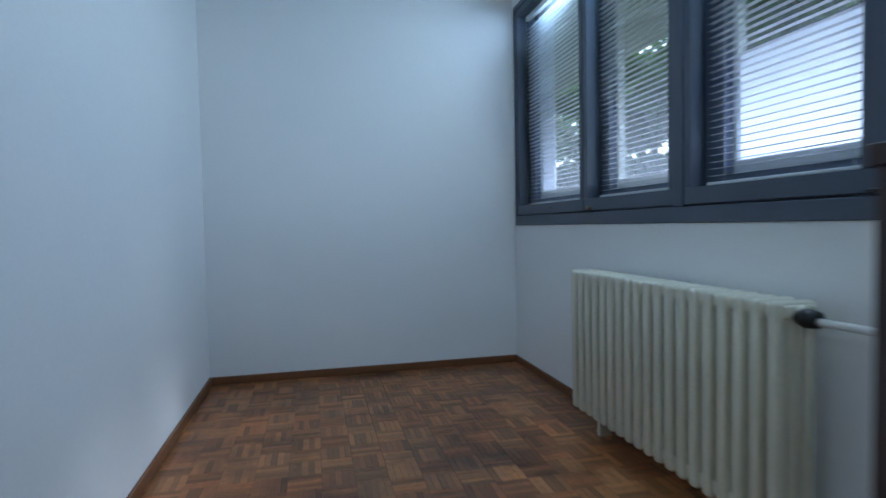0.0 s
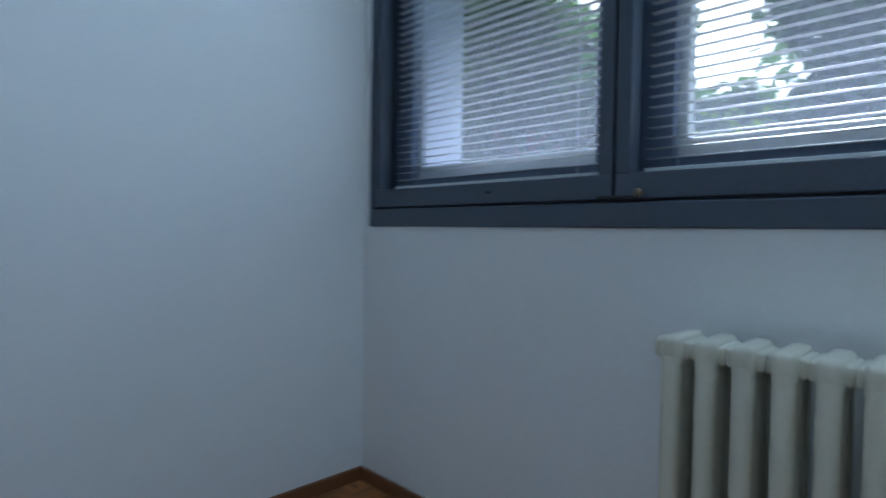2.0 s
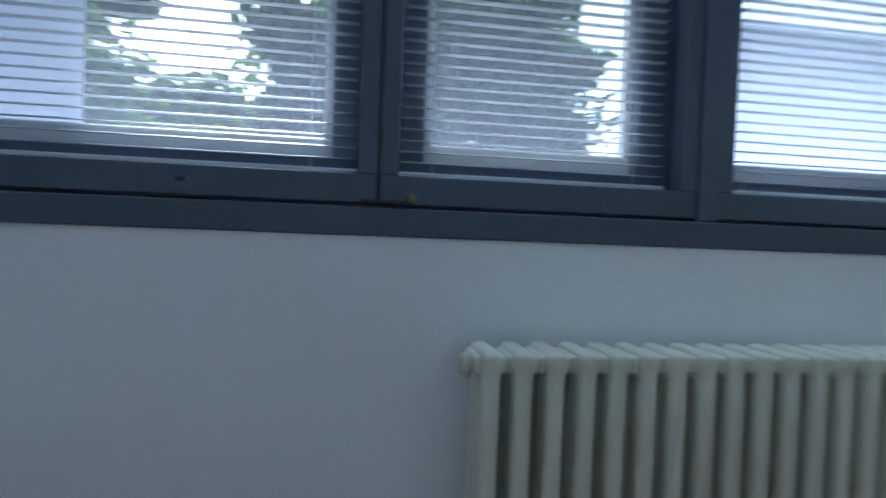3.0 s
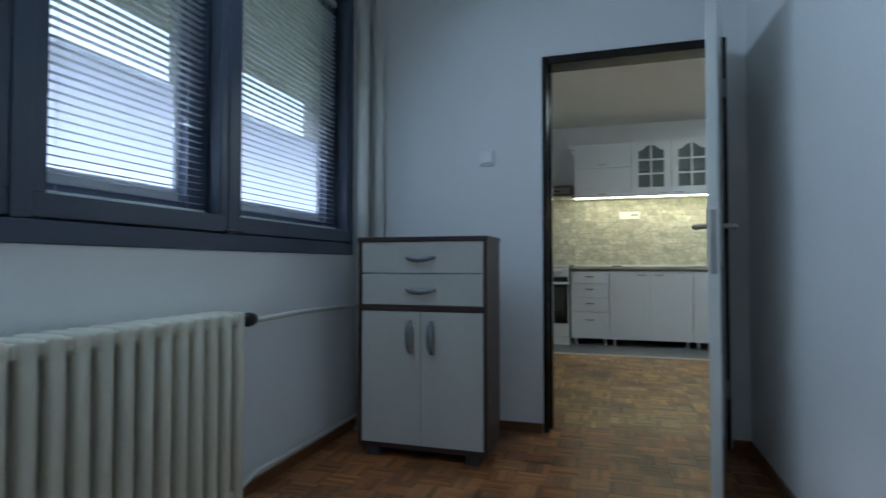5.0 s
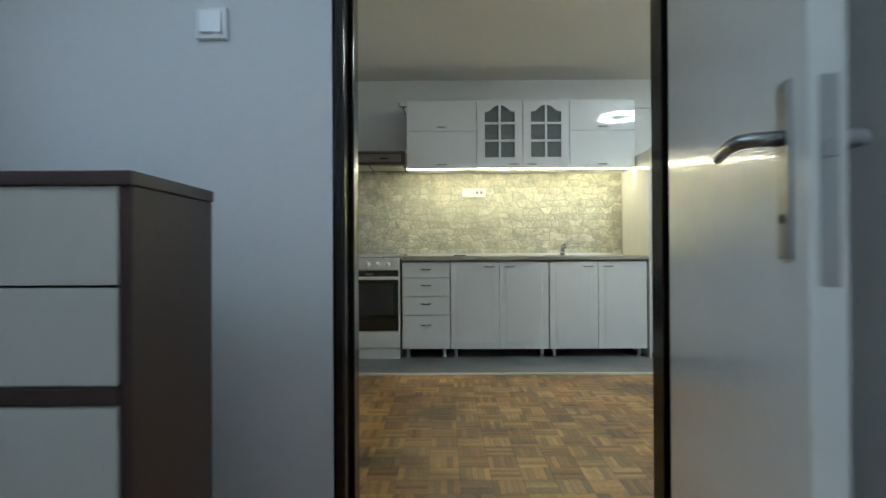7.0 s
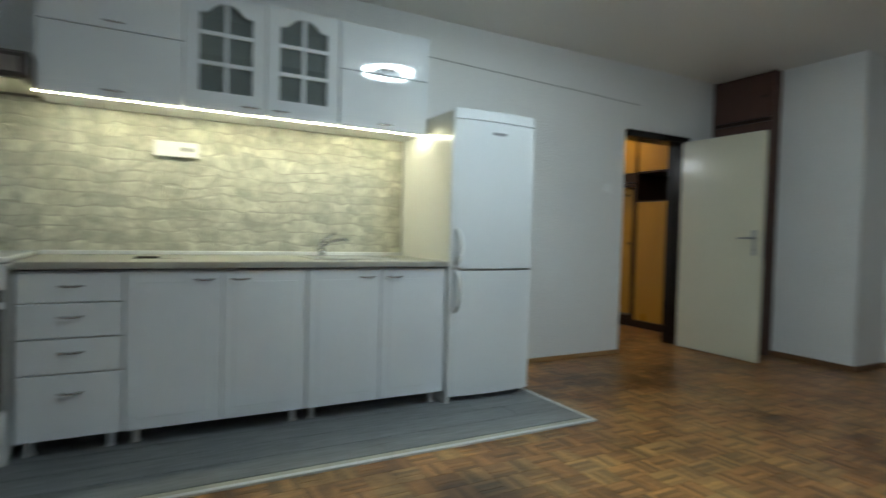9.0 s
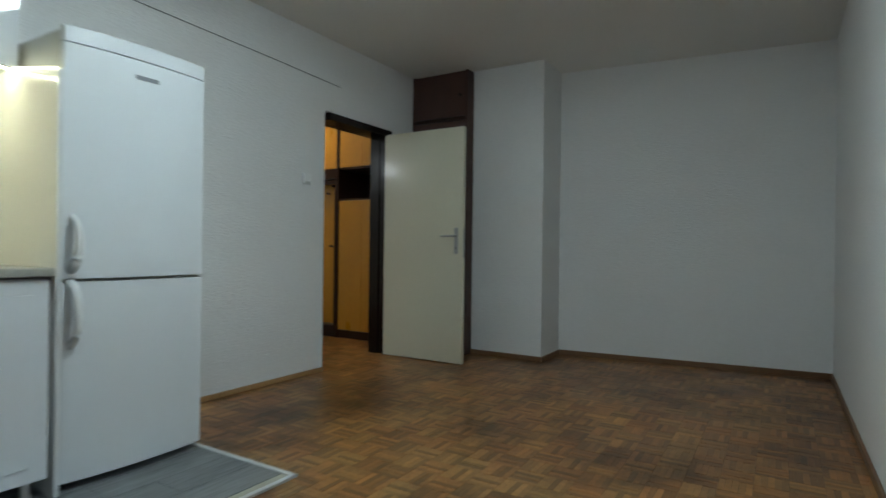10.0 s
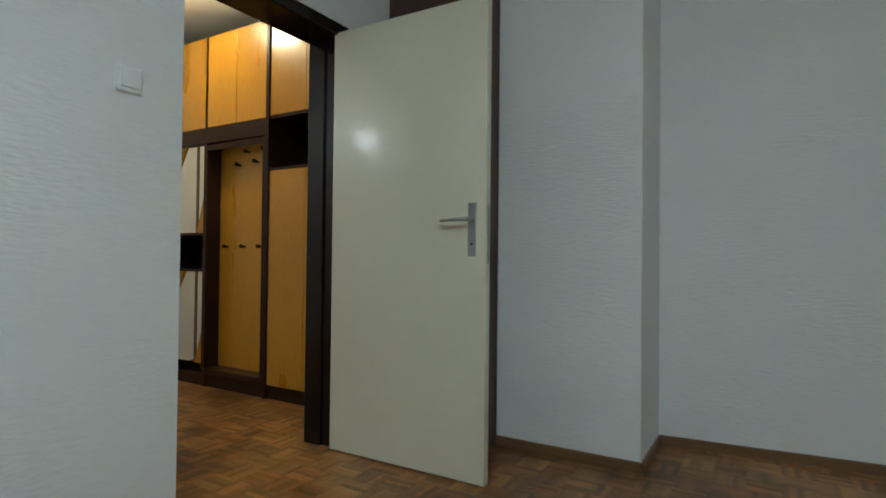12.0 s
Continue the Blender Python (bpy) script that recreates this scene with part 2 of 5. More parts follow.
M_SLAT = surface("blind_slat", (0.82, 0.83, 0.84), 0.35, vary=0.03, bump=0.0)
M_GLASS = glass("window_glass", (0.97, 0.985, 0.985), 0.98)
M_HAZY = glass("outer_window_glass", (0.97, 0.985, 0.985), 0.97)
hz = M_HAZY.node_tree
veil, hmix, hout = hz.nodes.new("ShaderNodeBsdfTranslucent"), hz.nodes.new("ShaderNodeMixShader"), hz.nodes["Material Output"].inputs["Surface"]
veil.inputs["Color"].default_value = (0.76, 0.80, 1.0, 1)
hmix.inputs[0].default_value = 0.075
hz.links.new(hout.links[0].from_socket, hmix.inputs[1])
hz.links.new(veil.outputs[0], hmix.inputs[2])
hz.links.new(hmix.outputs[0], hout)
def film(name, through_share):
    """Milky sheet on glass that passes a share of the light behind it, scattered."""
    m = surface(name, (0.80, 0.83, 0.90), 0.5, vary=0.03, bump=0.0)
    nt = m.node_tree
    thru, mixed, out = nt.nodes.new("ShaderNodeBsdfTranslucent"), nt.nodes.new("ShaderNodeMixShader"), nt.nodes["Material Output"].inputs["Surface"]
    thru.inputs["Color"].default_value = (0.90, 0.925, 1.0, 1)
    mixed.inputs[0].default_value = through_share
    nt.links.new(out.links[0].from_socket, mixed.inputs[1])
    nt.links.new(thru.outputs[0], mixed.inputs[2])
    nt.links.new(mixed.outputs[0], out)
    return m


M_FILM = film("milky_film", 0.76)
M_STRIP = film("milky_strip", 0.42)
M_BRASS = surface("old_brass", (0.20, 0.16, 0.10), 0.5, metal=0.6, vary=0.2)
M_RAD = surface("radiator_enamel", (0.71, 0.675, 0.55), 0.35, vary=0.06, coarse=6, fine=90, bump=0.015, coat=0.2)
M_PIPE = surface("pipe_enamel", (0.74, 0.73, 0.68), 0.4, vary=0.05, coarse=5)
M_BLACK = surface("black_plastic", (0.012, 0.012, 0.013), 0.4, vary=0.1)
M_DARKWOOD = surface("door_frame_dark", (0.008, 0.0045, 0.0038), 0.20, vary=0.25, coarse=4, fine=40, coat=0.12, bump=0.02, spec=0.3)
M_LEAF = surface("door_leaf_paint", (0.70, 0.67, 0.53), 0.28, vary=0.02, coarse=1.2, fine=30, bump=0.0, coat=0.4, uneven=0.05)
M_LEAF.node_tree.nodes["Principled BSDF"].inputs["Coat Roughness"].default_value = 0.13
M_LEAFA = surface("door_leaf_white", (0.74, 0.74, 0.70), 0.2, vary=0.03, coarse=1.2, fine=30, bump=0.003, coat=0.4)
M_STEEL = surface("brushed_steel", (0.42, 0.42, 0.41), 0.32, metal=1.0, vary=0.1, fine=120, stretch=(1, 8, 1))
M_CHROME = surface("chrome", (0.52, 0.52, 0.54), 0.12, metal=1.0, vary=0.03, bump=0)
M_ALU = surface("satin_aluminium", (0.24, 0.25, 0.27), 0.5, metal=0.6, vary=0.06, bump=0.005)
M_WENGE = surface("wenge_board", (0.045, 0.024, 0.022), 0.4, vary=0.25, coarse=4, fine=60, stretch=(3, 3, 0.5))
M_CREAM = surface("cream_board", (0.51, 0.50, 0.455), 0.45, vary=0.05, coarse=3, fine=40, stretch=(3, 3, 0.6))
M_GLOSS = surface("gloss_white_board", (0.76, 0.79, 0.83), 0.025, vary=0.01, coarse=2, bump=0.0, coat=0.0, uneven=0.08)
M_CARC = surface("white_carcass", (0.72, 0.73, 0.74), 0.45, vary=0.03, bump=0.004)
M_PANEL = surface("panel_white", (0.84, 0.84, 0.82), 0.35, vary=0.02, bump=0.0, coat=0.5)
M_WORKTOP = surface("worktop_laminate", (0.36, 0.35, 0.31), 0.4, vary=0.22, coarse=14, fine=160, bump=0.01)
M_STONE = surface("stone_cladding", (0.50, 0.495, 0.415), 0.6, vary=0.42, coarse=9, fine=30, bump=0.07, spread=0.16)
M_GROUT = surface("stone_joint", (0.40, 0.39, 0.33), 0.8, vary=0.2)
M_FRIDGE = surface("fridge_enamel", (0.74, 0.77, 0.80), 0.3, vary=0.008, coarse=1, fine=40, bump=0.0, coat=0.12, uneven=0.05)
M_ENAMEL = surface("white_enamel", (0.78, 0.79, 0.79), 0.22, vary=0.03, coat=0.3, bump=0.0)
M_OVENGLASS = surface("oven_glass", (0.008, 0.008, 0.009), 0.08, vary=0.1, bump=0, coat=0.2)
M_OVENPANE = surface("oven_pane", (0.03, 0.03, 0.032), 0.1, vary=0.1, bump=0, coat=0.2)
M_VINYL = surface("grey_laminate", (0.165, 0.173, 0.18), 0.38, vary=0.42, coarse=3, fine=14, stretch=(0.6, 5, 1), spread=0.10)
M_TRIM = surface("aluminium_trim", (0.66, 0.68, 0.70), 0.35, metal=0.4, vary=0.05)
M_BEIGE = surface("beige_edge_strip", (0.42, 0.40, 0.33), 0.5, vary=0.12)
M_ORANGE = surface("orange_veneer", (0.44, 0.205, 0.018), 0.3, vary=0.12, coarse=3, fine=35, stretch=(2, 2, 0.5), coat=0.3, bump=0.008)
M_BROWN = surface("dark_brown_board", (0.024, 0.0095, 0.0055), 0.35, vary=0.22, coarse=4, fine=50, stretch=(3, 3, 0.6), spec=0.25)
M_CUPB = surface("brown_cupboard_board", (0.075, 0.032, 0.024), 0.4, vary=0.2, coarse=4, fine=50, stretch=(3, 3, 0.6))
M_SWITCH = surface("switch_plastic", (0.86, 0.87, 0.87), 0.3, vary=0.02, bump=0)
M_GREY = surface("grey_plastic", (0.20, 0.20, 0.20), 0.4, vary=0.08)
M_LENS = surface("hood_lens", (0.58, 0.57, 0.47), 0.3, vary=0.04)
M_FOOT = surface("dark_grey_plastic", (0.06, 0.06, 0.062), 0.45, vary=0.08)
M_LED = glow("led_strip", (0.98, 0.96, 0.66), LED)
M_LED2 = glow("panel_strip", (0.98, 0.96, 0.66), LED * 0.10)
M_RING = glow("ring_diffuser", (0.76, 0.94, 1.0), RING)
M_BULBW = glow("pendant_glass", (0.85, 0.95, 1.0), HALL)
M_BULB = glow("hall_diffuser", (1.0, 0.88, 0.55), HALL)
M_MIRROR = surface("mirror_silver", (0.85, 0.86, 0.85), 0.03, metal=1.0, vary=0.01, bump=0)
M_FACADE = surface("outside_plaster", (0.62, 0.62, 0.61), 0.85, vary=0.15, coarse=1, fine=20, bump=0.04)
M_LAWN = surface("lawn", (0.045, 0.075, 0.02), 0.9, vary=0.4, coarse=0.4, fine=8, bump=0.08)
M_LEAVES = surface("tree_leaves", (0.050, 0.095, 0.040), 0.55, vary=0.25, coarse=0.8, fine=10, bump=0, spread=0.5)
M_COPPER = surface("copper_leaves", (0.12, 0.055, 0.04), 0.55, vary=0.25, coarse=0.8, fine=10, bump=0, spread=0.4)
M_BUSH = surface("bush_leaves", (0.12, 0.21, 0.03), 0.55, vary=0.25, coarse=0.8, fine=10, bump=0, spread=0.4)
for leafy, glow_through in ((M_LEAVES, (0.10, 0.20, 0.045, 1)), (M_BUSH, (0.24, 0.40, 0.05, 1)), (M_COPPER, (0.26, 0.12, 0.06, 1))):
    lt = leafy.node_tree
    lt.nodes["Principled BSDF"].inputs["Specular IOR Level"].default_value = 0.1
    thin, lmix, lout = lt.nodes.new("ShaderNodeBsdfTranslucent"), lt.nodes.new("ShaderNodeMixShader"), lt.nodes["Material Output"].inputs["Surface"]
    thin.inputs["Color"].default_value = glow_through
    lmix.inputs[0].default_value = 0.4
    lt.links.new(lout.links[0].from_socket, lmix.inputs[1])
    lt.links.new(thin.outputs[0], lmix.inputs[2])
    lt.links.new(lmix.outputs[0], lout)
M_BARK = surface("bark", (0.07, 0.055, 0.04), 0.9, vary=0.35, coarse=4, fine=25, bump=0.08)


# ---- structure ----
def slab(name, rows, material, label, category):
    return struct(name, boxes(*rows), material, label, category)


WIN_A = (0.29 + OY, 3.855 + OY, 0.965, 2.45)
WIN_B = (-4.18, -0.95, 0.985, 2.45)
T = 0.30
slab("wall_east_1", [(AX1, AX1 + T, AY0, AY1 + 0.15, 0, WIN_A[2]), (AX1, AX1 + T, AY0, AY1 + 0.15, WIN_A[3], H),
                     (AX1, AX1 + T, AY0, WIN_A[0], WIN_A[2], WIN_A[3]), (AX1, AX1 + T, WIN_A[1], AY1 + 0.15, WIN_A[2], WIN_A[3])], M_WALL, "white painted wall under and around the window", "wall")
TB = 0.18
slab("wall_east_2", [(BX1, BX1 + TB, BY0 - 0.2, BY1, 0, WIN_B[2]), (BX1, BX1 + TB, BY0 - 0.2, BY1, WIN_B[3], H),
                     (BX1, BX1 + TB, BY0 - 0.2, WIN_B[0], WIN_B[2], WIN_B[3]), (BX1, BX1 + TB, WIN_B[1], BY1, WIN_B[2], WIN_B[3])], M_WALLB, "white painted wall around the living room window", "wall")
slab("wall_north_1", [(AX0 - 0.15, AX1, AY1, AY1 + 0.15, 0, H)], M_WALL, "plain white painted end wall of the small room", "wall")
slab("wall_west_1", [(AX0 - 0.15, AX0, AY0, AY1, 0, H)], M_WALL, "plain white painted side wall of the small room", "wall")
DA = (-0.445 + OX, 0.477 + OX, 2.06)      # opening between the rooms
slab("wall_middle", [(AX0 - 0.15, DA[0], BY1, AY0, 0, H), (DA[1], BX1 + TB, BY1, AY0, 0, H), (DA[0], DA[1], BY1, AY0, DA[2], H)], M_WALL, "white painted wall with a doorway between two rooms", "wall")
slab("wall_jog", [(JOGX - 0.15, JOGX, JOGY + 0.15, BY1, 0, H), (JOGX, AX0 - 0.15, BY1, BY1 + 0.145, 0, H)], M_WALLB, "plain white painted wall", "wall")
slab("wall_north_2", [(WX1 - 0.25, JOGX, JOGY, JOGY + 0.15, 0, H)], M_WALLB, "plain white painted wall of the living room", "wall")
struct("wall_west_2", prism([(WX0, PILY1), (WX1, JOGY), (WX1 - 0.25, JOGY), (WX1 - 0.25, PILY1)], 0, H), M_WALLB, "plain white painted far wall of the living room", "wall")
slab("pilaster", [(BX0 - 0.15, PILX, PILY0, PILY1, 0, H)], M_WALLB, "white painted pillar standing out from the wall", "pillar")
DB = (-4.575, -3.695, 2.05)     # opening to the hall
HY0 = -7.15
slab("wall_south", [(BX0 - 0.15, DB[0], BY0 - 0.2, BY0, 0, H), (DB[1], BX1, BY0 - 0.2, BY0, 0, H), (DB[0], DB[1], BY0 - 0.2, BY0, DB[2], H)], M_WALLB, "white painted kitchen wall with a doorway to the hall", "wall")
slab("wall_niche", [(BX0 - 0.15, BX0, BY0, PILY0, 0, H)], M_WALLB, "white wall behind the built-in cupboard", "wall")
slab("wall_hall_west", [(BX0 - 0.15, BX0, HY0, BY0 - 0.2, 0, H)], M_WALL, "white painted hall wall", "wall")
slab("wall_hall_south", [(BX0 - 0.15, -1.0, HY0 - 0.15, HY0, 0, H)], M_WALL, "white painted hall wall", "wall")
slab("wall_hall_east", [(-1.0, -0.85, HY0 - 0.15, BY0 - 0.2, 0, H)], M_WALL, "white painted hall wall", "wall")
slab("upper_balcony", [(AX1 + T + 0.002, 3.34, -9.0, 8.0, 2.66, 2.84), (3.28, 3.34, -9.0, 8.0, 2.84, 3.7)], M_FACADE, "pale concrete balcony over the windows outside", "balcony")
slab("ceiling", [(WX1 - 0.25, BX1 + T, HY0 - 0.15, AY1 + 0.15, H, H + 0.2)], M_CEIL, "plain off-white ceiling", "ceiling")
floor = slab("floor", [(WX1 - 0.25, BX1 + T, HY0 - 0.15, AY1 + 0.15, -0.2, -0.006)], M_SUB, "worn brown oak mosaic parquet floor", "floor")


def skirting(name, rows, material, label):
    struct(name, boxes(*rows, r=0.004), material, label, "baseboard")


s, sh = 0.016, 0.05
skirting("baseboard_1", [(AX0, AX1, AY1 - s, AY1, 0, sh), (AX0, AX0 + s, AY0, AY1 - s, 0, sh), (AX1 - s, AX1, AY0, AY1 - s, 0, sh), (DA[1] + 0.002, AX1 - s, AY0, AY0 + s, 0, sh), (AX0 + s, DA[0] - 0.002, AY0, AY0 + s, 0, sh)], M_SKIRT, "narrow reddish brown wooden baseboard")
sh = 0.034
skirting("baseboard_2", [(DB[1] + 0.002, -2.2, BY0, BY0 + s, 0, sh), (JOGX, JOGX + s, JOGY, BY1 - s, 0, sh), (JOGX, DA[0], BY1 - s, BY1, 0, sh), (DA[1], BX1, BY1 - s, BY1, 0, sh), (BX1 - s, BX1, -3.2, BY1 - s, 0, sh)], M_SKIRTB, "narrow light oak baseboard")
sh = 0.046
skirting("baseboard_3", [(WX1 + s, JOGX, JOGY - s, JOGY, 0, sh), (PILX, PILX + s, PILY0, PILY1, 0, sh), (WX0 + s, PILX + s, PILY1, PILY1 + s, 0, sh)], M_SKIRTC, "narrow worn brown wooden baseboard")
struct("baseboard_4", prism([(WX0, PILY1), (WX0 + s, PILY1), (WX1 + s, JOGY), (WX1, JOGY)], 0, sh), M_SKIRTC, "narrow worn brown wooden baseboard", "baseboard")


# ---- door frames and leaves ----
def door_frame(name, x0, x1, top, y0, y1, label, recess=0.0, w=0.045):
    ob = thing(name, ((x0 + x1) / 2, y0, 0), label, "door frame", kind="structure")
    part("jamb", boxes((x0, x0 + w, y0, y1, 0, top), r=0.006), M_DARKWOOD, ob)
    part("jamb", boxes((x1 - w, x1, y0, y1 - recess, 0, top), r=0.006), M_DARKWOOD, ob)
    part("head", boxes((x0 + w, x1 - w, y0, y1, top - w - 0.015, top), r=0.006), M_DARKWOOD, ob)
    c = (y0 + y1) / 2
    part("stop", boxes((x0 + w, x0 + w + 0.012, y0, c, 0, top - w - 0.015), (x1 - w - 0.012, x1 - w, y0, c, 0, top - w - 0.015), r=0.003), M_DARKWOOD, ob)
    return ob


door_frame("door_frame_1", DA[0] + 0.002, DA[1] - 0.002, DA[2] - 0.002, BY1 - 0.004, AY0 + 0.006, "dark brown glossy door frame between the rooms", w=0.030)
door_frame("door_frame_2", DB[0] + 0.002, DB[1] - 0.002, DB[2] - 0.002, BY0 - 0.206, BY0 + 0.004, "dark brown glossy door frame to the hall", 0.075)


def door_leaf(name, hinge, angle, width, height, material, label, flip=1, drop=0.0):
    """A flush leaf along local +x from its hinge, with lever handles on both faces and a lock in its edge."""
    ob = thing(name, (0, 0, 0), label, "door", kind="structure")
    ORIGIN[ob.name] = Vector((0, 0, 0))
    t = 0.02
    part("leaf", boxes((0, width, -t, t, 0.008, height), r=0.003), material, ob, local=True)
    hx = width - 0.062
    part("lock_plate", boxes((width, width + 0.0015, -0.010, 0.010, 0.90 - drop, 1.14 - drop), r=0.0005), M_STEEL, ob, "steel lock face plate", local=True)
    part("latch", boxes((width + 0.0015, width + 0.010, -0.006, 0.006, 1.045 - drop, 1.065 - drop), r=0.002), M_STEEL, ob, local=True)
    for side in (-1, 1):
        part("handle_plate", boxes((hx - 0.019, hx + 0.019, side * t, side * (t + 0.006), 0.93 - drop, 1.15 - drop), r=0.0025), M_STEEL, ob, "brushed steel handle plate", local=True)
        y = side * (t + 0.006)
        part("lever", tubes(([(hx, y, 1.08 - drop), (hx, y + side * 0.034, 1.08 - drop), (hx - 0.012, y + side * 0.045, 1.08 - drop), (hx - 0.05, y + side * 0.046, 1.081 - drop), (hx - 0.125, y + side * 0.040, 1.077 - drop)], [0.010, 0.0095, 0.0095, 0.009, 0.0075])), M_STEEL, ob, "brushed steel lever handle", smooth=True, local=True)
        part("keyhole", tubes(([(hx, y, 0.98 - drop), (hx, y + side * 0.002, 0.98 - drop)], 0.006)), M_BLACK, ob, local=True)
    for z in (0.25, 1.75):
        part("hinge", tubes(([(-0.006, flip * 0.022, z), (-0.006, flip * 0.022, z + 0.09)], 0.007)), M_STEEL, ob, local=True)
    ob.matrix_basis = pose(hinge[0], hinge[1], 0, 0, 0, angle)
    return ob


door_leaf("door_1", (-0.405 + OX, 0.062 + OY), 78.6, 0.80, 1.985, M_LEAFA, "open white glossy flush door beside the plain wall", drop=0.022)
door_leaf("door_2", (-4.515, -4.568), 90.0, 0.822, 2.0, M_LEAF, "open cream glossy flush door in front of a cupboard")


# ---- windows ----
LIN = 0.062                     # width of the dark lining round each outer sash


def window(name, xw, opening, panes, zp, label, slat_tilt, filmed=(), paint=M_FRAME):
    y0, y1, z0, z1 = opening
    top = z1 - 0.075
    ob = thing(name, (xw, (y0 + y1) / 2, z0), label, "window", kind="structure")
    d = 0.17
    part("window_frame", boxes((xw + 0.03, xw + d, y0 + 0.022, y1 - 0.022, z0 + 0.062, z0 + 0.10), (xw - 0.012, xw + d, y0, y1, z0, z0 + 0.062), (xw - 0.012, xw + d, y0, y1, z1 - 0.03, z1),
                               (xw - 0.012, xw + d, y0, y0 + 0.022, z0 + 0.062, z1 - 0.03), (xw - 0.012, xw + d, y1 - 0.022, y1, z0 + 0.062, z1 - 0.03), r=0.004), paint, ob)
    edges = [y0 + 0.022] + [v for p in panes for v in p] + [y1 - 0.022]
    for i in range(2, len(edges) - 2, 2):
        a, b = edges[i], edges[i + 1]
        g = 0.040
        if b - a > 2 * g + 0.02:
            part("mullion", boxes((xw - 0.010, xw + d, a + g, b - g, z0 + 0.062, z1 - 0.03), r=0.004), paint, ob)
        else:
            part("mullion", boxes((xw + 0.02, xw + d, (a + b) / 2 - 0.02, (a + b) / 2 + 0.02, z0 + 0.062, z1 - 0.03), r=0.002), paint, ob)
    for k, (a, b) in enumerate(panes):
        wl = min(0.040, (a - edges[2 * k]) / 2 if k else a - edges[0])
        wr = min(0.040, (edges[2 * k + 3] - b) / 2 if k < len(panes) - 1 else edges[-1] - b)
        bm = boxes((xw - 0.004, xw + 0.045, a - wl + 0.002, b + wr - 0.002, z0 + 0.070, zp), (xw - 0.004, xw + 0.045, a - wl + 0.002, b + wr - 0.002, top, z1 - 0.032),
                   (xw - 0.004, xw + 0.045, a - wl + 0.001, a, zp, top), (xw - 0.004, xw + 0.045, b, b + wr - 0.001, zp, top), r=0.003)
        sash = part("sash", bm, paint, ob)
        g1 = part("pane", boxes((xw + 0.022, xw + 0.026, a - 0.004, b + 0.004, zp - 0.004, top + 0.004)), M_GLASS, sash)
        g1.visible_shadow = False
        out = []
        for gap, end in ((a - edges[2 * k], k == 0), (edges[2 * k + 3] - b, k == len(panes) - 1)):
            out.append(gap - 0.001 if end else 0.0385 if gap > 0.10 else gap / 2 - 0.021)
        part("lining", boxes((xw + 0.092, xw + d, a - out[0], a + LIN, zp - 0.03, top), (xw + 0.092, xw + d, b - LIN, b + out[1], zp - 0.03, top),
                             (xw + 0.092, xw + d, a + LIN, b - LIN, zp - 0.03, zp + 0.040)), M_LINING, ob, "blue grey inner lining")
        bm = bmesh.new()
        ya, yb = a + LIN + 0.001, b - LIN - 0.001
        zo = zp + 0.030
        box(bm, xw + 0.125, xw + 0.165, ya, yb, zo + 0.012, zo + 0.062, 0.008)
        box(bm, xw + 0.125, xw + 0.165, ya, ya + 0.022, zo + 0.062, top, 0.004)
        box(bm, xw + 0.125, xw + 0.165, yb - 0.022, yb, zo + 0.062, top, 0.004)
        box(bm, xw + 0.125, xw + 0.165, ya + 0.022, yb - 0.022, top - 0.03, top, 0.004)
        outer = part("outer_sash", bm, M_OUTSASH, ob, "white painted outer sash")
        g2 = part("pane", boxes((xw + 0.143, xw + 0.147, ya + 0.02, yb - 0.02, zo + 0.06, top - 0.028)), M_HAZY, outer)
        g2.visible_shadow = False
        if k == len(panes) - 1:
            part("film_strip", boxes((xw + 0.138, xw + 0.141, yb - 0.205, yb - 0.023, zo + 0.063, top - 0.031)), M_STRIP, outer, "milky white film on the glass")
        if k in filmed:
            part("film_sheet", boxes((xw + 0.138, xw + 0.141, ya + 0.023, yb - 0.023, zo + 0.063, 1.565)), M_FILM, outer, "milky white film on the lower glass")
        blind(xw + 0.075, a + 0.004, b - 0.004, zp + 0.006, top, slat_tilt)
    for i in (1, len(panes) - 1):
        m = (panes[i - 1][1] + panes[i][0]) / 2
        part("catch", tubes(([(xw - 0.004, m - 0.07, z0 + 0.083), (xw - 0.014, m - 0.07, z0 + 0.083), (xw - 0.022, m - 0.07, z0 + 0.083)], [0.008, 0.012, 0.008]) if i > 1 else
                            ([(xw - 0.008, m - 0.02, z0 + 0.075), (xw - 0.008, m + 0.03, z0 + 0.075)], 0.006)), M_BRASS if i > 1 else M_GREY, ob, "dull worn catch", smooth=True)
        part("catch_bar", boxes((xw - 0.014, xw - 0.006, m - 0.06, m + 0.04, z0 + 0.070, z0 + 0.079), r=0.002), M_BLACK, ob)
    part("stay", boxes((xw - 0.008, xw - 0.004, panes[-1][0] + 0.35, panes[-1][0] + 0.37, zp - 0.035, zp - 0.025), r=0.001), M_BLACK, ob)
    return ob


def slat_mesh(half, tilt):
    bm = bmesh.new()
    w, n = 0.0125, 4
    rows = []
    for side in (0, 1):
        for i in range(n + 1):
            u = -1 + 2 * i / n
            x, z = w * u, 0.0022 * (1 - u * u) - side * 0.0005
            c, s_ = math.cos(tilt), math.sin(tilt)
            rows.append([bm.verts.new((c * x - s_ * z, y, s_ * x + c * z)) for y in (-half, half)])
    for k in (0, n + 1):
        for i in range(n):
            f = [rows[k + i][0], rows[k + i + 1][0], rows[k + i + 1][1], rows[k + i][1]]
            bm.faces.new(f if k else f[::-1])
    me = bpy.data.meshes.new("slat")
    bm.to_mesh(me)
    bm.free()
    me.materials.append(M_SLAT)
    return me


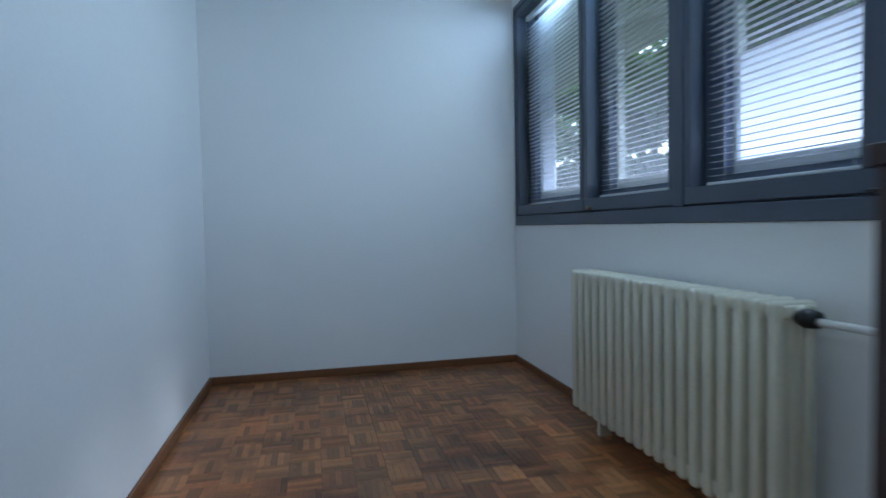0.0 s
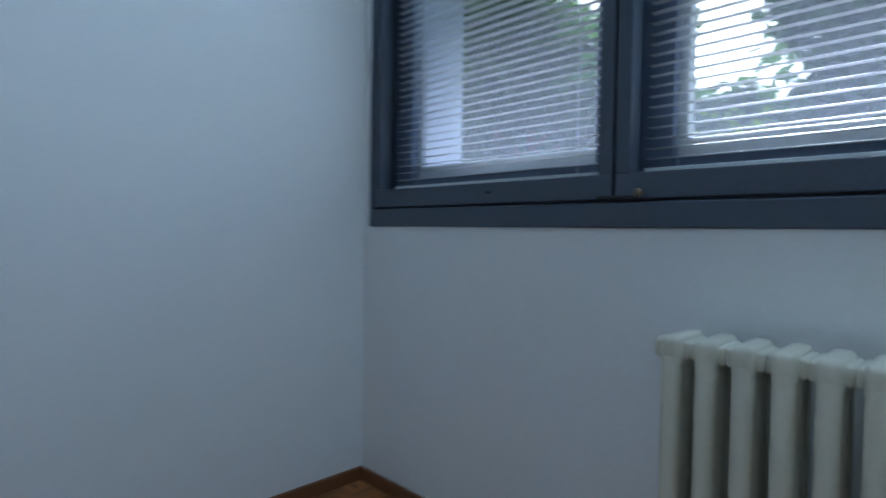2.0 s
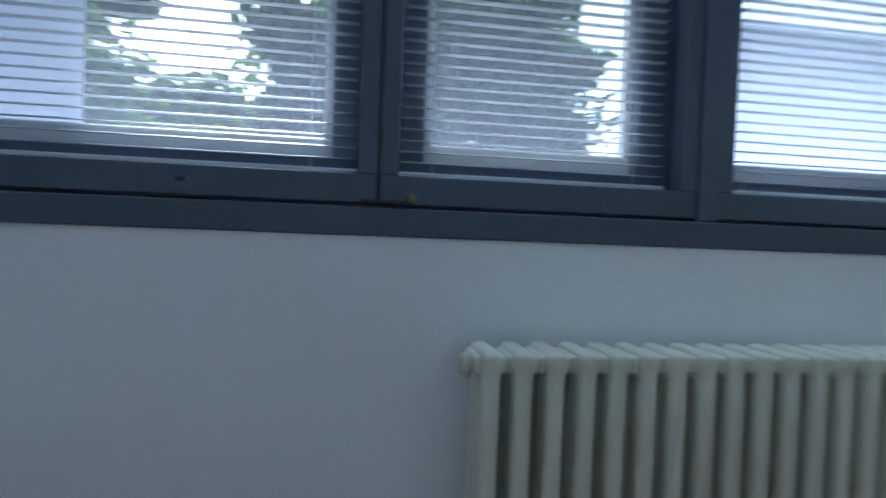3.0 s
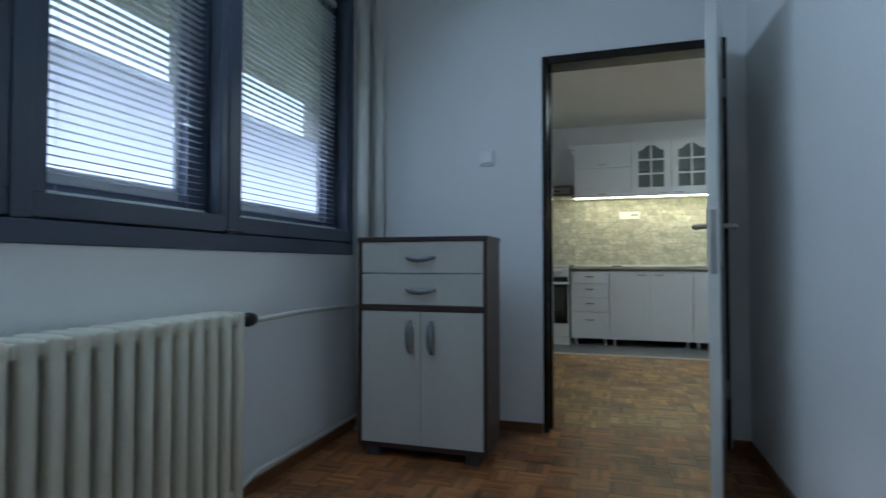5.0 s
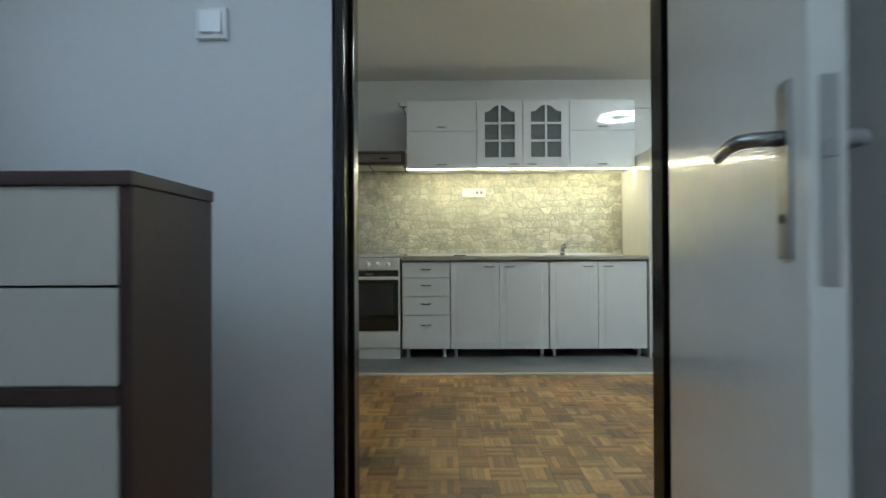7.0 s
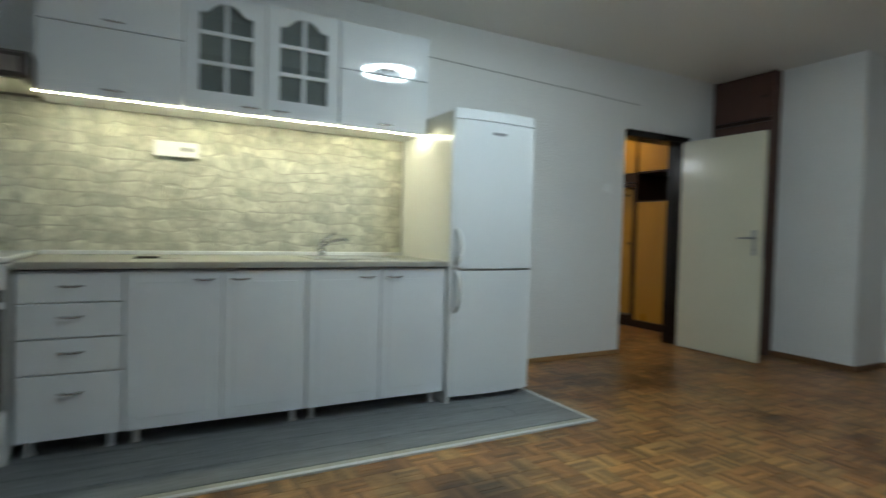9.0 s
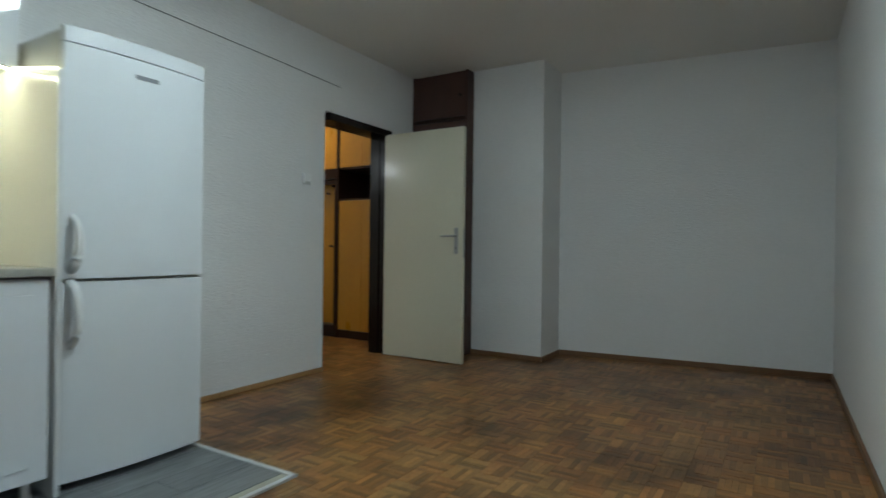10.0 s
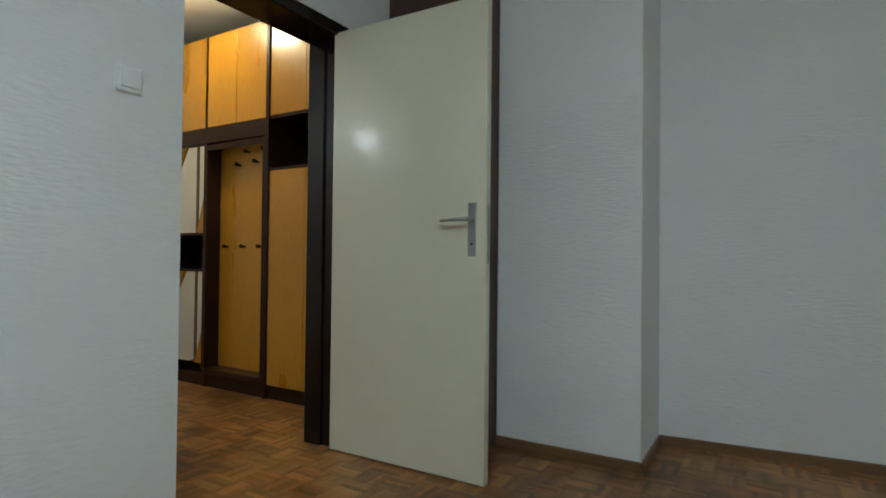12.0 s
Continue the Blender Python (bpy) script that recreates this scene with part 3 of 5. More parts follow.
def blind(x, a, b, z0, z1, tilt):
    ob = thing("venetian_blind", (x, (a + b) / 2, z0), "white venetian blind with open slats inside the window", "blind", "window blinds")
    part("head_rail", boxes((x - 0.014, x + 0.014, a, b, z1 - 0.03, z1), r=0.002), M_SLAT, ob)
    part("bottom_rail", boxes((x - 0.012, x + 0.012, a, b, z0, z0 + 0.011), r=0.003), M_SLAT, ob)
    for f in (0.12, 0.88):
        y = a + f * (b - a)
        part("cord", tubes(([(x, y, z0 + 0.01), (x, y, z1 - 0.03)], 0.0012), seg=5), M_SLAT, ob)
    me = slat_mesh((b - a) / 2 - 0.004, tilt)
    n = int((z1 - 0.05 - z0) / 0.0255)
    for i in range(1, n):
        sl = new("slat", me)
        sl.parent = ob
        sl.location = (0, 0, 0.008 + i * 0.0255 + random.uniform(-0.0006, 0.0006))
        sl.rotation_euler = (random.uniform(-0.002, 0.002), 0, 0)


window("window_1", AX1, WIN_A, [(a + OY, b + OY) for a, b in ((0.35, 1.255), (1.375, 2.035), (2.17, 2.835), (2.92, 3.80))], 1.098, "dark blue grey four-part window with blinds", radians(2), (0, 1))
window("window_2", BX1, WIN_B, [(-4.11, -3.52), (-3.41, -2.60), (-2.46, -1.90), (-1.80, -1.02)], 1.115, "dark taupe grey four-part living room window with blinds", radians(-60), (), M_TAUPE)


# ---- radiators and pipes ----
def radiator(x_wall, y0, n, z0, z1, label, valve_end):
    """Cast-iron column radiator standing off a wall at its +x side, n sections from y0 upwards."""
    p, back = 0.0655, x_wall - 0.045
    front = back - 0.135
    ob = thing("radiator", ((front + back) / 2, y0 + n * p / 2, z0), label, "radiator")
    bm = bmesh.new()
    w = 0.019
    for cx in (front + 0.021, (front + back) / 2, back - 0.021):
        box(bm, cx - 0.0222, cx + 0.0222, -w, w, z0 + 0.04, z1 - 0.03, 0.014, 3)
    for za, zb in ((z0, z0 + 0.07), (z1 - 0.062, z1)):
        box(bm, front, back, -0.0205, 0.0205, za, zb, 0.013, 3)
        box(bm, front + 0.018, back - 0.018, -p / 2, p / 2, za + 0.016, zb - 0.010, 0.006, 2)
    first = part("section", bm, M_RAD, ob, smooth=True)
    first.data.transform(Matrix.Translation((0, ORIGIN[ob.name].y, 0)))
    for i in range(n):
        sec = first if i == 0 else new("section", first.data)
        sec.parent = ob
        sec.location = (0, y0 + (i + 0.5) * p - ORIGIN[ob.name].y, 0)
    cx = (front + back) / 2
    far = y0 + n * p
    for y, d in ((y0, -1), (far, 1)):
        for z in (z0 + 0.038, z1 - 0.036):
            part("plug", tubes(([(cx, y, z), (cx, y + d * 0.016, z)], [0.027, 0.022])), M_RAD, ob, smooth=True)
    vx = cx - 0.03
    part("valve_stub", tubes(([(cx, y0, z1 - 0.036), (cx - 0.015, y0 - 0.008, z1 - 0.036), (vx, y0 - 0.016, z1 - 0.036), (vx, valve_end, z1 - 0.036)], 0.011)), M_RAD, ob, smooth=True)
    part("valve", tubes(([(vx, valve_end, z1 - 0.036), (vx, valve_end - 0.03, z1 - 0.036), (vx, valve_end - 0.06, z1 - 0.036)], [0.018, 0.027, 0.022])), M_BLACK, ob, "black valve", smooth=True)
    for y in (y0 + 0.2, far - 0.2):
        part("bracket", boxes((back - 0.01, x_wall, y - 0.008, y + 0.008, z0 + 0.05, z0 + 0.075)), M_RAD, ob)
        part("foot", boxes((cx - 0.03, cx + 0.03, y - 0.012, y + 0.012, 0.0, z0 + 0.02), r=0.004), M_RAD, ob)
    return cx


RA = radiator(AX1, 1.442 + OY, 19, 0.085, 0.750, "cream cast-iron column radiator under the window", 1.425 + OY)
RB = radiator(BX1, -3.33, 20, 0.09, 0.755, "cream cast-iron column radiator under the window", -3.35)


def pipe(name, pts, r, label):
    ob = thing(name, pts[0], label, "pipe", "heating pipes")
    part("tube", tubes((pts, r), seg=14), M_PIPE, ob, smooth=True)
    return ob


ob = pipe("heating_pipe", [(RA - 0.03, 1.37 + OY, 0.709), (RA - 0.01, 1.20 + OY, 0.707), (1.455 + OX, 0.9 + OY, 0.70), (1.455 + OX, 0.28 + OY, 0.69)], 0.0105, "cream painted heating pipe along the wall")
ob = pipe("heating_pipe", [(RA, 1.44 + OY, 0.123), (RA + 0.02, 1.36 + OY, 0.10), (1.465 + OX, 1.2 + OY, 0.095), (1.465 + OX, 0.28 + OY, 0.085)], 0.0105, "cream painted heating pipe near the floor")
for x, y, r in ((1.455 + OX, 0.262 + OY, 0.034), (1.43 + OX, 0.105 + OY, 0.033)):
    ob = pipe("riser_pipe", [(x, y, 0.0), (x, y, H)], r, "thick cream painted riser pipe in the corner")
    part("collar", tubes(([(x, y, 0.0), (x, y, 0.012)], r + 0.012)), M_PIPE, ob)
    part("collar", tubes(([(x, y, H - 0.012), (x, y, H)], r + 0.012)), M_PIPE, ob)
for z, z2 in ((0.719, 0.77), (0.128, 0.11)):
    ob = pipe("heating_pipe", [(RB - 0.03 if z > 0.5 else RB, -3.40 if z > 0.5 else -3.33, z), (RB - 0.01, -3.46, z), (RB + 0.03, -3.55, z + (z2 - z) * 0.3), (1.80, -4.2, z2 - 0.01), (1.80, -4.54, z2)], 0.0105, "cream painted heating pipe into the stone wall")
    part("collar", tubes(([(1.80, -4.535, z2), (1.80, -4.549, z2)], 0.024)), M_PIPE, ob)


# ---- chest of drawers ----
def bow_handle(bm, c, half, axis, depth=0.028):
    """A flat bowed grip standing off a front that faces +y."""
    n = 8
    for i in range(n):
        us = [-1 + 2 * i / n, -1 + 2 * (i + 1) / n]
        q = []
        for u in us:
            off = depth * (1 - u ** 4)
            q.append((c[0] + (half * u if axis == "x" else 0), c[1] + off, c[2] + (half * u if axis == "z" else -0.010 * (1 - u * u)), 0.006 + 0.008 * (1 - u * u)))
        vs = []
        for px, py, pz, w in q:
            for s1, s2 in ((-1, 0), (1, 0), (1, 1), (-1, 1)):
                if axis == "x":
                    vs.append(bm.verts.new((px, py + 0.005 * s2, pz + w * s1)))
                else:
                    vs.append(bm.verts.new((px + w * s1, py + 0.005 * s2, pz)))
        for k in range(4):
            bm.faces.new((vs[k], vs[(k + 1) % 4], vs[4 + (k + 1) % 4], vs[4 + k]))
        if i == 0:
            bm.faces.new(vs[:4])
        if i == n - 1:
            bm.faces.new(vs[4:])
    bmesh.ops.remove_doubles(bm, verts=bm.verts, dist=0.0001)
    bmesh.ops.recalc_face_normals(bm, faces=bm.faces)
    return bm


def chest(x0, x1, yb, yf, h):
    ob = thing("chest_of_drawers", ((x0 + x1) / 2, (yb + yf) / 2, 0), "tall dark brown chest with cream drawers and doors", "chest")
    t = 0.018
    b = yf - 0.018
    part("side", boxes((x0, x0 + t, yb, yf, 0.045, h - 0.022), r=0.0015), M_WENGE, ob)
    part("side", boxes((x1 - t, x1, yb, yf, 0.045, h - 0.022), r=0.0015), M_WENGE, ob)
    part("top", boxes((x0 - 0.004, x1 + 0.004, yb, yf + 0.006, h - 0.022, h), r=0.002), M_WENGE, ob)
    part("base", boxes((x0 + t, x1 - t, yb, yf - 0.004, 0.045, 0.066), r=0.001), M_WENGE, ob)
    part("rail", boxes((x0 + t, x1 - t, yb + 0.01, yf + 0.002, 0.693, 0.719), r=0.002), M_WENGE, ob)
    part("back_panel", boxes((x0 + t, x1 - t, yb, yb + 0.005, 0.066, h - 0.022)), M_WENGE, ob)
    xm = (x0 + x1) / 2
    a, c = x0 + t + 0.002, x1 - t - 0.002
    for za, zb in ((0.722, 0.868), (0.872, 1.020)):
        dr = part("drawer", boxes((a, c, yb + 0.03, yf, za, zb), r=0.0015), M_CREAM, ob)
        part("handle", bow_handle(bmesh.new(), (xm, yf - 0.001, (za + zb) / 2), 0.075, "x"), M_ALU, dr, "satin aluminium bow handle", smooth=True)
    for xa, xb, hx in ((a, xm - 0.0015, xm - 0.052), (xm + 0.0015, c, xm + 0.052)):
        dr = part("door", boxes((xa, xb, b, yf, 0.069, 0.690), r=0.0015), M_CREAM, ob)
        part("handle", bow_handle(bmesh.new(), (hx, yf - 0.001, 0.572), 0.078, "z"), M_ALU, dr, "satin aluminium bow handle", smooth=True)
    for fx in (x0 + 0.07, x1 - 0.07):
        for fy in (yb + 0.05, yf - 0.045):
            part("foot", boxes((fx - 0.035, fx + 0.035, fy - 0.03, fy + 0.03, 0, 0.045), r=0.004), M_FOOT, ob, "dark grey plastic foot")
    return ob


chest(0.653 + OX, 1.291 + OX, 0.366 + OY, 0.650 + OY, 1.043)


# ---- switches and sockets ----
def light_switch(x, yw, z, label):
    ob = thing("light_switch", (x, yw, z), label, "switch")
    part("plate", boxes((x - 0.041, x + 0.041, yw, yw + 0.013, z - 0.041, z + 0.041), r=0.004), M_SWITCH, ob)
    bm = boxes((x - 0.028, x + 0.028, yw + 0.013, yw + 0.019, z - 0.028, z + 0.028), r=0.002)
    bmesh.ops.rotate(bm, verts=bm.verts, cent=(x, yw + 0.015, z), matrix=Matrix.Rotation(radians(6), 3, "X"))
    part("rocker", bm, M_SWITCH, ob)


light_switch(0.785 + OX, AY0, 1.512, "white square light switch on the white wall")
light_switch(-3.50, BY0, 1.49, "white square light switch beside the doorway")


# ---- kitchen ----
KF, UF = -3.845, -4.195        # fronts of the base and wall units
KB = BY0 + 0.012               # face of the stone


def pull(c, half=0.048):
    """Small chrome bow pull with flared feet on a front that faces +y."""
    x, y, z = c
    bm = bmesh.new()
    tube(bm, [(x - half, y + 0.004, z), (x - half * 0.55, y + 0.015, z - 0.002), (x, y + 0.02, z - 0.004), (x + half * 0.55, y + 0.015, z - 0.002), (x + half, y + 0.004, z)], [0.003, 0.006, 0.0045, 0.006, 0.003], 8)
    for s1 in (-0.5, 0.5):
        tube(bm, [(x + s1 * half, y, z), (x + s1 * half, y + 0.016, z - 0.002)], 0.0045, 8)
    return bm


def front(bm, x0, x1, y, z0, z1, panel=True):
    """A door or drawer front 18 mm thick facing +y with a shallow routed field."""
    box(bm, x0, x1, y - 0.018, y, z0, z1, 0.003)
    if panel and x1 - x0 > 0.2 and z1 - z0 > 0.3:
        m = 0.055
        box(bm, x0 + m, x1 - m, y - 0.001, y + 0.0025, z0 + m, z1 - m, 0.002)
    return bm


def leg(x, y, z1, ob):
    part("leg", tubes(([(x, y, 0.0), (x, y, 0.012), (x, y, 0.02), (x, y, z1 - 0.012), (x, y, z1)], [0.024, 0.023, 0.015, 0.016, 0.026]), seg=12), M_CARC, ob, "white plastic leg", smooth=True)


def base_unit(x0, x1, label, drawers):
    ob = thing("base_cabinet", ((x0 + x1) / 2, (KB + KF) / 2, 0), label, "cabinet", "kitchen base cabinets")
    zb, zt = 0.085, 0.842
    part("body", boxes((x0 + 0.001, x1 - 0.001, KB + 0.02, KF - 0.02, zb, zt), r=0.001), M_CARC, ob)
    if drawers:
        cuts = [zt - 0.004, 0.700, 0.540, 0.380, zb]
        for za, zc in zip(cuts[1:], cuts[:-1]):
            dr = part("drawer_front", front(bmesh.new(), x0 + 0.003, x1 - 0.003, KF, za + 0.003, zc - 0.003, False), M_GLOSS, ob)
            part("handle", pull(((x0 + x1) / 2, KF, zc - 0.062 if za > 0.2 else zc - 0.085)), M_CHROME, dr, "chrome bow pull", smooth=True)
    else:
        xm = (x0 + x1) / 2
        for xa, xc, hx in ((x0 + 0.003, xm - 0.002, xm - 0.085), (xm + 0.002, x1 - 0.003, xm + 0.085)):
            dr = part("door", front(bmesh.new(), xa, xc, KF, zb, zt - 0.004), M_GLOSS, ob)
            part("handle", pull((hx, KF, zt - 0.045)), M_CHROME, dr, "chrome bow pull", smooth=True)
    for x in (x0 + 0.05, x1 - 0.05):
        for y in (KF - 0.07, KB + 0.10):
            leg(x, y, zb, ob)
    return ob


base_unit(0.208, 0.624, "white gloss base cabinet with four drawers", True)
base_unit(-0.645, 0.206, "white gloss base cabinet with two doors", False)
base_unit(-1.492, -0.647, "white gloss base cabinet with two doors under the sink", False)
wt = thing("worktop", (-0.44, -4.2, 0.85), "grey beige speckled laminate kitchen worktop", "worktop")
part("board", boxes((-1.500, 0.626, KB + 0.001, KF + 0.022, 0.850, 0.884), r=0.006), M_WORKTOP, wt)
part("edge_strip", boxes((-1.500, 0.626, KB + 0.001, KB + 0.022, 0.885, 0.908), r=0.004), M_CARC, wt, "white sealing strip")
sink = thing("sink", (-0.98, -4.22, 0.885), "stainless steel inset sink with a chrome tap", "sink")
part("rim", boxes((-1.25, -0.72, -4.44, -4.40, 0.8845, 0.890), (-1.25, -0.72, -4.05, -4.01, 0.8845, 0.890), (-1.25, -1.21, -4.40, -4.05, 0.8845, 0.890), (-0.76, -0.72, -4.40, -4.05, 0.8845, 0.890), r=0.002), M_STEEL, sink)
part("bowl", boxes((-1.21, -0.76, -4.40, -4.05, 0.8845, 0.886)), M_STEEL, sink)
tx, ty = -0.885, -4.42
part("tap", tubes(([(tx, ty, 0.89), (tx, ty, 0.93)], [0.024, 0.021]), ([(tx, ty, 0.93), (tx, ty, 0.975)], [0.019, 0.017]),
                  ([(tx, ty, 0.95), (tx - 0.06, ty + 0.05, 0.985), (tx - 0.12, ty + 0.10, 1.0), (tx - 0.135, ty + 0.115, 0.985)], [0.011, 0.010, 0.010, 0.009])), M_CHROME, sink, "chrome mixer tap", smooth=True)
part("tap_lever", tubes(([(tx, ty, 0.975), (tx - 0.02, ty + 0.01, 0.995), (tx - 0.075, ty + 0.03, 1.035)], [0.016, 0.010, 0.006])), M_CHROME, sink, smooth=True)
kn = thing("knife", (0.09, -4.1, 0.885), "small black-handled knife lying on the worktop", "knife")
part("grip", boxes((0.06, 0.17, -4.115, -4.093, 0.8845, 0.897), r=0.004), M_BLACK, kn)
part("blade", boxes((-0.04, 0.06, -4.11, -4.095, 0.8845, 0.8865), r=0.0005), M_STEEL, kn)


def stove(x0, x1):
    yb, yf = KB + 0.03, KF + 0.034
    ob = thing("cooker", ((x0 + x1) / 2, (yb + yf) / 2, 0), "white free-standing cooker with a black oven door", "cooker")
    part("body", boxes((x0, x1, yb, yf - 0.03, 0.0, 0.875), r=0.004), M_ENAMEL, ob)
    part("hob_cover", boxes((x0 - 0.004, x1 + 0.004, yb, yf + 0.006, 0.880, 0.906), r=0.008), M_ENAMEL, ob)
    panel = part("control_panel", boxes((x0 + 0.002, x1 - 0.002, yf - 0.03, yf, 0.772, 0.874), r=0.004), M_ENAMEL, ob)
    for i in range(5):
        kx = x0 + 0.10 + i * (x1 - x0 - 0.2) / 4
        part("knob", tubes(([(kx, yf, 0.822), (kx, yf + 0.022, 0.822)], [0.019, 0.016])), M_ENAMEL, panel, smooth=True)
    door = part("oven_door", boxes((x0 + 0.012, x1 - 0.012, yf - 0.03, yf + 0.004, 0.248, 0.766), r=0.006), M_OVENGLASS, ob, "black glass oven door")
    part("handle", boxes((x0 + 0.004, x1 - 0.004, yf + 0.018, yf + 0.036, 0.688, 0.716), (x0 + 0.03, x0 + 0.05, yf + 0.004, yf + 0.02, 0.692, 0.712), (x1 - 0.05, x1 - 0.03, yf + 0.004, yf + 0.02, 0.692, 0.712), r=0.005), M_ENAMEL, door, "white bar handle")
    part("oven_window", boxes((x0 + 0.055, x1 - 0.055, yf + 0.0045, yf + 0.006, 0.385, 0.655), r=0.0005), M_OVENPANE, door)
    part("sticker", boxes((x1 - 0.085, x1 - 0.028, yf + 0.0065, yf + 0.007, 0.598, 0.618)), surface("violet_sticker", (0.05, 0.03, 0.3), 0.4), door, "small violet sticker")
    part("badge", boxes(((x0 + x1) / 2 - 0.045, (x0 + x1) / 2 + 0.02, yf + 0.0045, yf + 0.0055, 0.728, 0.742)), M_ALU, door)
    part("drawer", boxes((x0 - 0.002, x1 + 0.002, yf - 0.03, yf + 0.006, 0.105, 0.242), r=0.005), M_ENAMEL, ob)
    part("plinth", boxes((x0 + 0.002, x1 - 0.002, yf - 0.045, yf - 0.006, 0.004, 0.101), r=0.003), M_ENAMEL, ob)


stove(0.640, 1.180)


def wall_flaps(x0, x1, label):
    ob = thing("wall_cabinet", ((x0 + x1) / 2, (KB + UF) / 2, UZ0), label, "cabinet", "kitchen wall cabinets")
    part("body", boxes((x0 + 0.001, x1 - 0.001, KB + 0.001, UF - 0.02, UZ0, UZ1), r=0.001), M_CARC, ob)
    for za, zb in ((UZ0, UZM - 0.002), (UZM + 0.002, UZ1)):
        d = part("flap", front(bmesh.new(), x0 + 0.002, x1 - 0.002, UF, za, zb, False), M_GLOSS, ob)
        part("handle", pull(((x0 + x1) / 2, UF, za + 0.035)), M_CHROME, d, "chrome bow pull", smooth=True)
    return ob


UZ0, UZM, UZ1 = 1.700, 2.045, 2.33


def glazed_door(ob, x0, x1, hx):
    """A door with an arched six-light opening of frosted glass behind real bars."""
    a, b = x0 + 0.075, x1 - 0.075
    z0, zs, za = UZ0 + 0.10, 2.225, 2.288
    n = 12
    prof = []
    for i in range(n + 1):
        u = -1 + 2 * i / n
        k = max(0.0, 1 - (abs(u) / 0.72) ** 2.0) if abs(u) < 0.72 else 0.0
        prof.append((a + (b - a) * i / n, zs + (za - zs) * k))
    bm = bmesh.new()
    def quad(p, y0=UF - 0.018, y1=UF):
        lo = [bm.verts.new((x, y0, z)) for x, z in p]
        hi = [bm.verts.new((x, y1, z)) for x, z in p]
        m = len(p)
        bm.faces.new(lo)
        bm.faces.new(hi[::-1])
        for k in range(m):
            bm.faces.new((lo[k], hi[k], hi[(k + 1) % m], lo[(k + 1) % m]))
    quad([(x0 + 0.002, UZ0), (x1 - 0.002, UZ0), (x1 - 0.002, z0), (x0 + 0.002, z0)])
    quad([(x0 + 0.002, z0), (a, z0), (a, zs), (x0 + 0.002, zs)])
    quad([(b, z0), (x1 - 0.002, z0), (x1 - 0.002, zs), (b, zs)])
    quad([(x0 + 0.002, zs), (a, zs), (a, UZ1), (x0 + 0.002, UZ1)])
    quad([(b, zs), (x1 - 0.002, zs), (x1 - 0.002, UZ1), (b, UZ1)])
    for (xa, za_), (xb, zb_) in zip(prof, prof[1:]):
        quad([(xa, za_), (xb, zb_), (xb, UZ1), (xa, UZ1)])
    bmesh.ops.recalc_face_normals(bm, faces=bm.faces)
    d = part("door", bm, M_GLOSS, ob)
    xm = (a + b) / 2
    w = 0.011
    h3 = (za - z0) / 3
    part("glazing_bar", boxes((xm - w, xm + w, UF - 0.016, UF - 0.002, z0, za), r=0.002), M_GLOSS, d)
    for k in (1, 2):
        zc = z0 + k * h3 - 0.008
        part("glazing_bar", boxes((a, xm - w, UF - 0.016, UF - 0.003, zc - w, zc + w), (xm + w, b, UF - 0.016, UF - 0.003, zc - w, zc + w), r=0.002), M_GLOSS, d)
    part("glass", boxes((a - 0.01, b + 0.01, UF - 0.0195, UF - 0.0175, z0 - 0.01, za + 0.01)), M_CABCLEAR, d, "greyish glass")
    part("handle", pull((hx, UF, UZ0 + 0.035)), M_CHROME, d, "chrome bow pull", smooth=True)


def wall_glazed(x0, x1, label, side):
    ob = thing("wall_cabinet", ((x0 + x1) / 2, (KB + UF) / 2, UZ0), label, "cabinet", "kitchen wall cabinets")
    t = 0.016
    part("side", boxes((x0 + 0.001, x0 + t, KB + 0.001, UF - 0.02, UZ0, UZ1)), M_CARC, ob)
    part("side", boxes((x1 - t, x1 - 0.001, KB + 0.001, UF - 0.02, UZ0, UZ1)), M_CARC, ob)
    part("top", boxes((x0 + t, x1 - t, KB + 0.001, UF - 0.02, UZ1 - t, UZ1)), M_CARC, ob)
    part("bottom", boxes((x0 + t, x1 - t, KB + 0.001, UF - 0.02, UZ0, UZ0 + t)), M_CARC, ob)
    part("back_panel", boxes((x0 + t, x1 - t, KB + 0.001, KB + 0.006, UZ0 + t, UZ1 - t)), M_CARC, ob)
    part("shelf", boxes((x0 + t, x1 - t, KB + 0.006, UF - 0.04, 2.01, 2.026)), M_CARC, ob)
    glazed_door(ob, x0, x1, (x0 + 0.085) if side < 0 else (x1 - 0.085))


M_CABCLEAR = glass("cabinet_glass", (0.9, 0.95, 0.95), 0.9)
cn = M_CABCLEAR.node_tree
dif, mx = cn.nodes.new("ShaderNodeBsdfDiffuse"), cn.nodes.new("ShaderNodeMixShader")
dif.inputs["Color"].default_value = (0.34, 0.38, 0.38, 1)
mx.inputs[0].default_value = 0.38
out = cn.nodes["Material Output"].inputs["Surface"]
cn.links.new(out.links[0].from_socket, mx.inputs[1])
cn.links.new(dif.outputs[0], mx.inputs[2])
cn.links.new(mx.outputs[0], out)
wall_flaps(-0.048, 0.602, "white gloss wall cabinet with two lift-up flaps")
wall_glazed(-0.476, -0.050, "white wall cabinet with an arched glazed door", -1)
wall_glazed(-0.908, -0.478, "white wall cabinet with an arched glazed door", 1)
wall_flaps(-1.518, -0.910, "white gloss wall cabinet with two lift-up flaps")
pn = thing("end_panel", (-1.511, -4.2, 0.0), "white end panel between worktop and fridge", "panel")
def cheek(x0, x1, outline):
    """A board standing across x with the given outline of y and z."""
    bm = prism([(y, z) for y, z in outline], x0, x1)
    for v in bm.verts:
        v.co = (v.co.z, v.co.x, v.co.y)
    bmesh.ops.recalc_face_normals(bm, faces=bm.faces)
    return bm


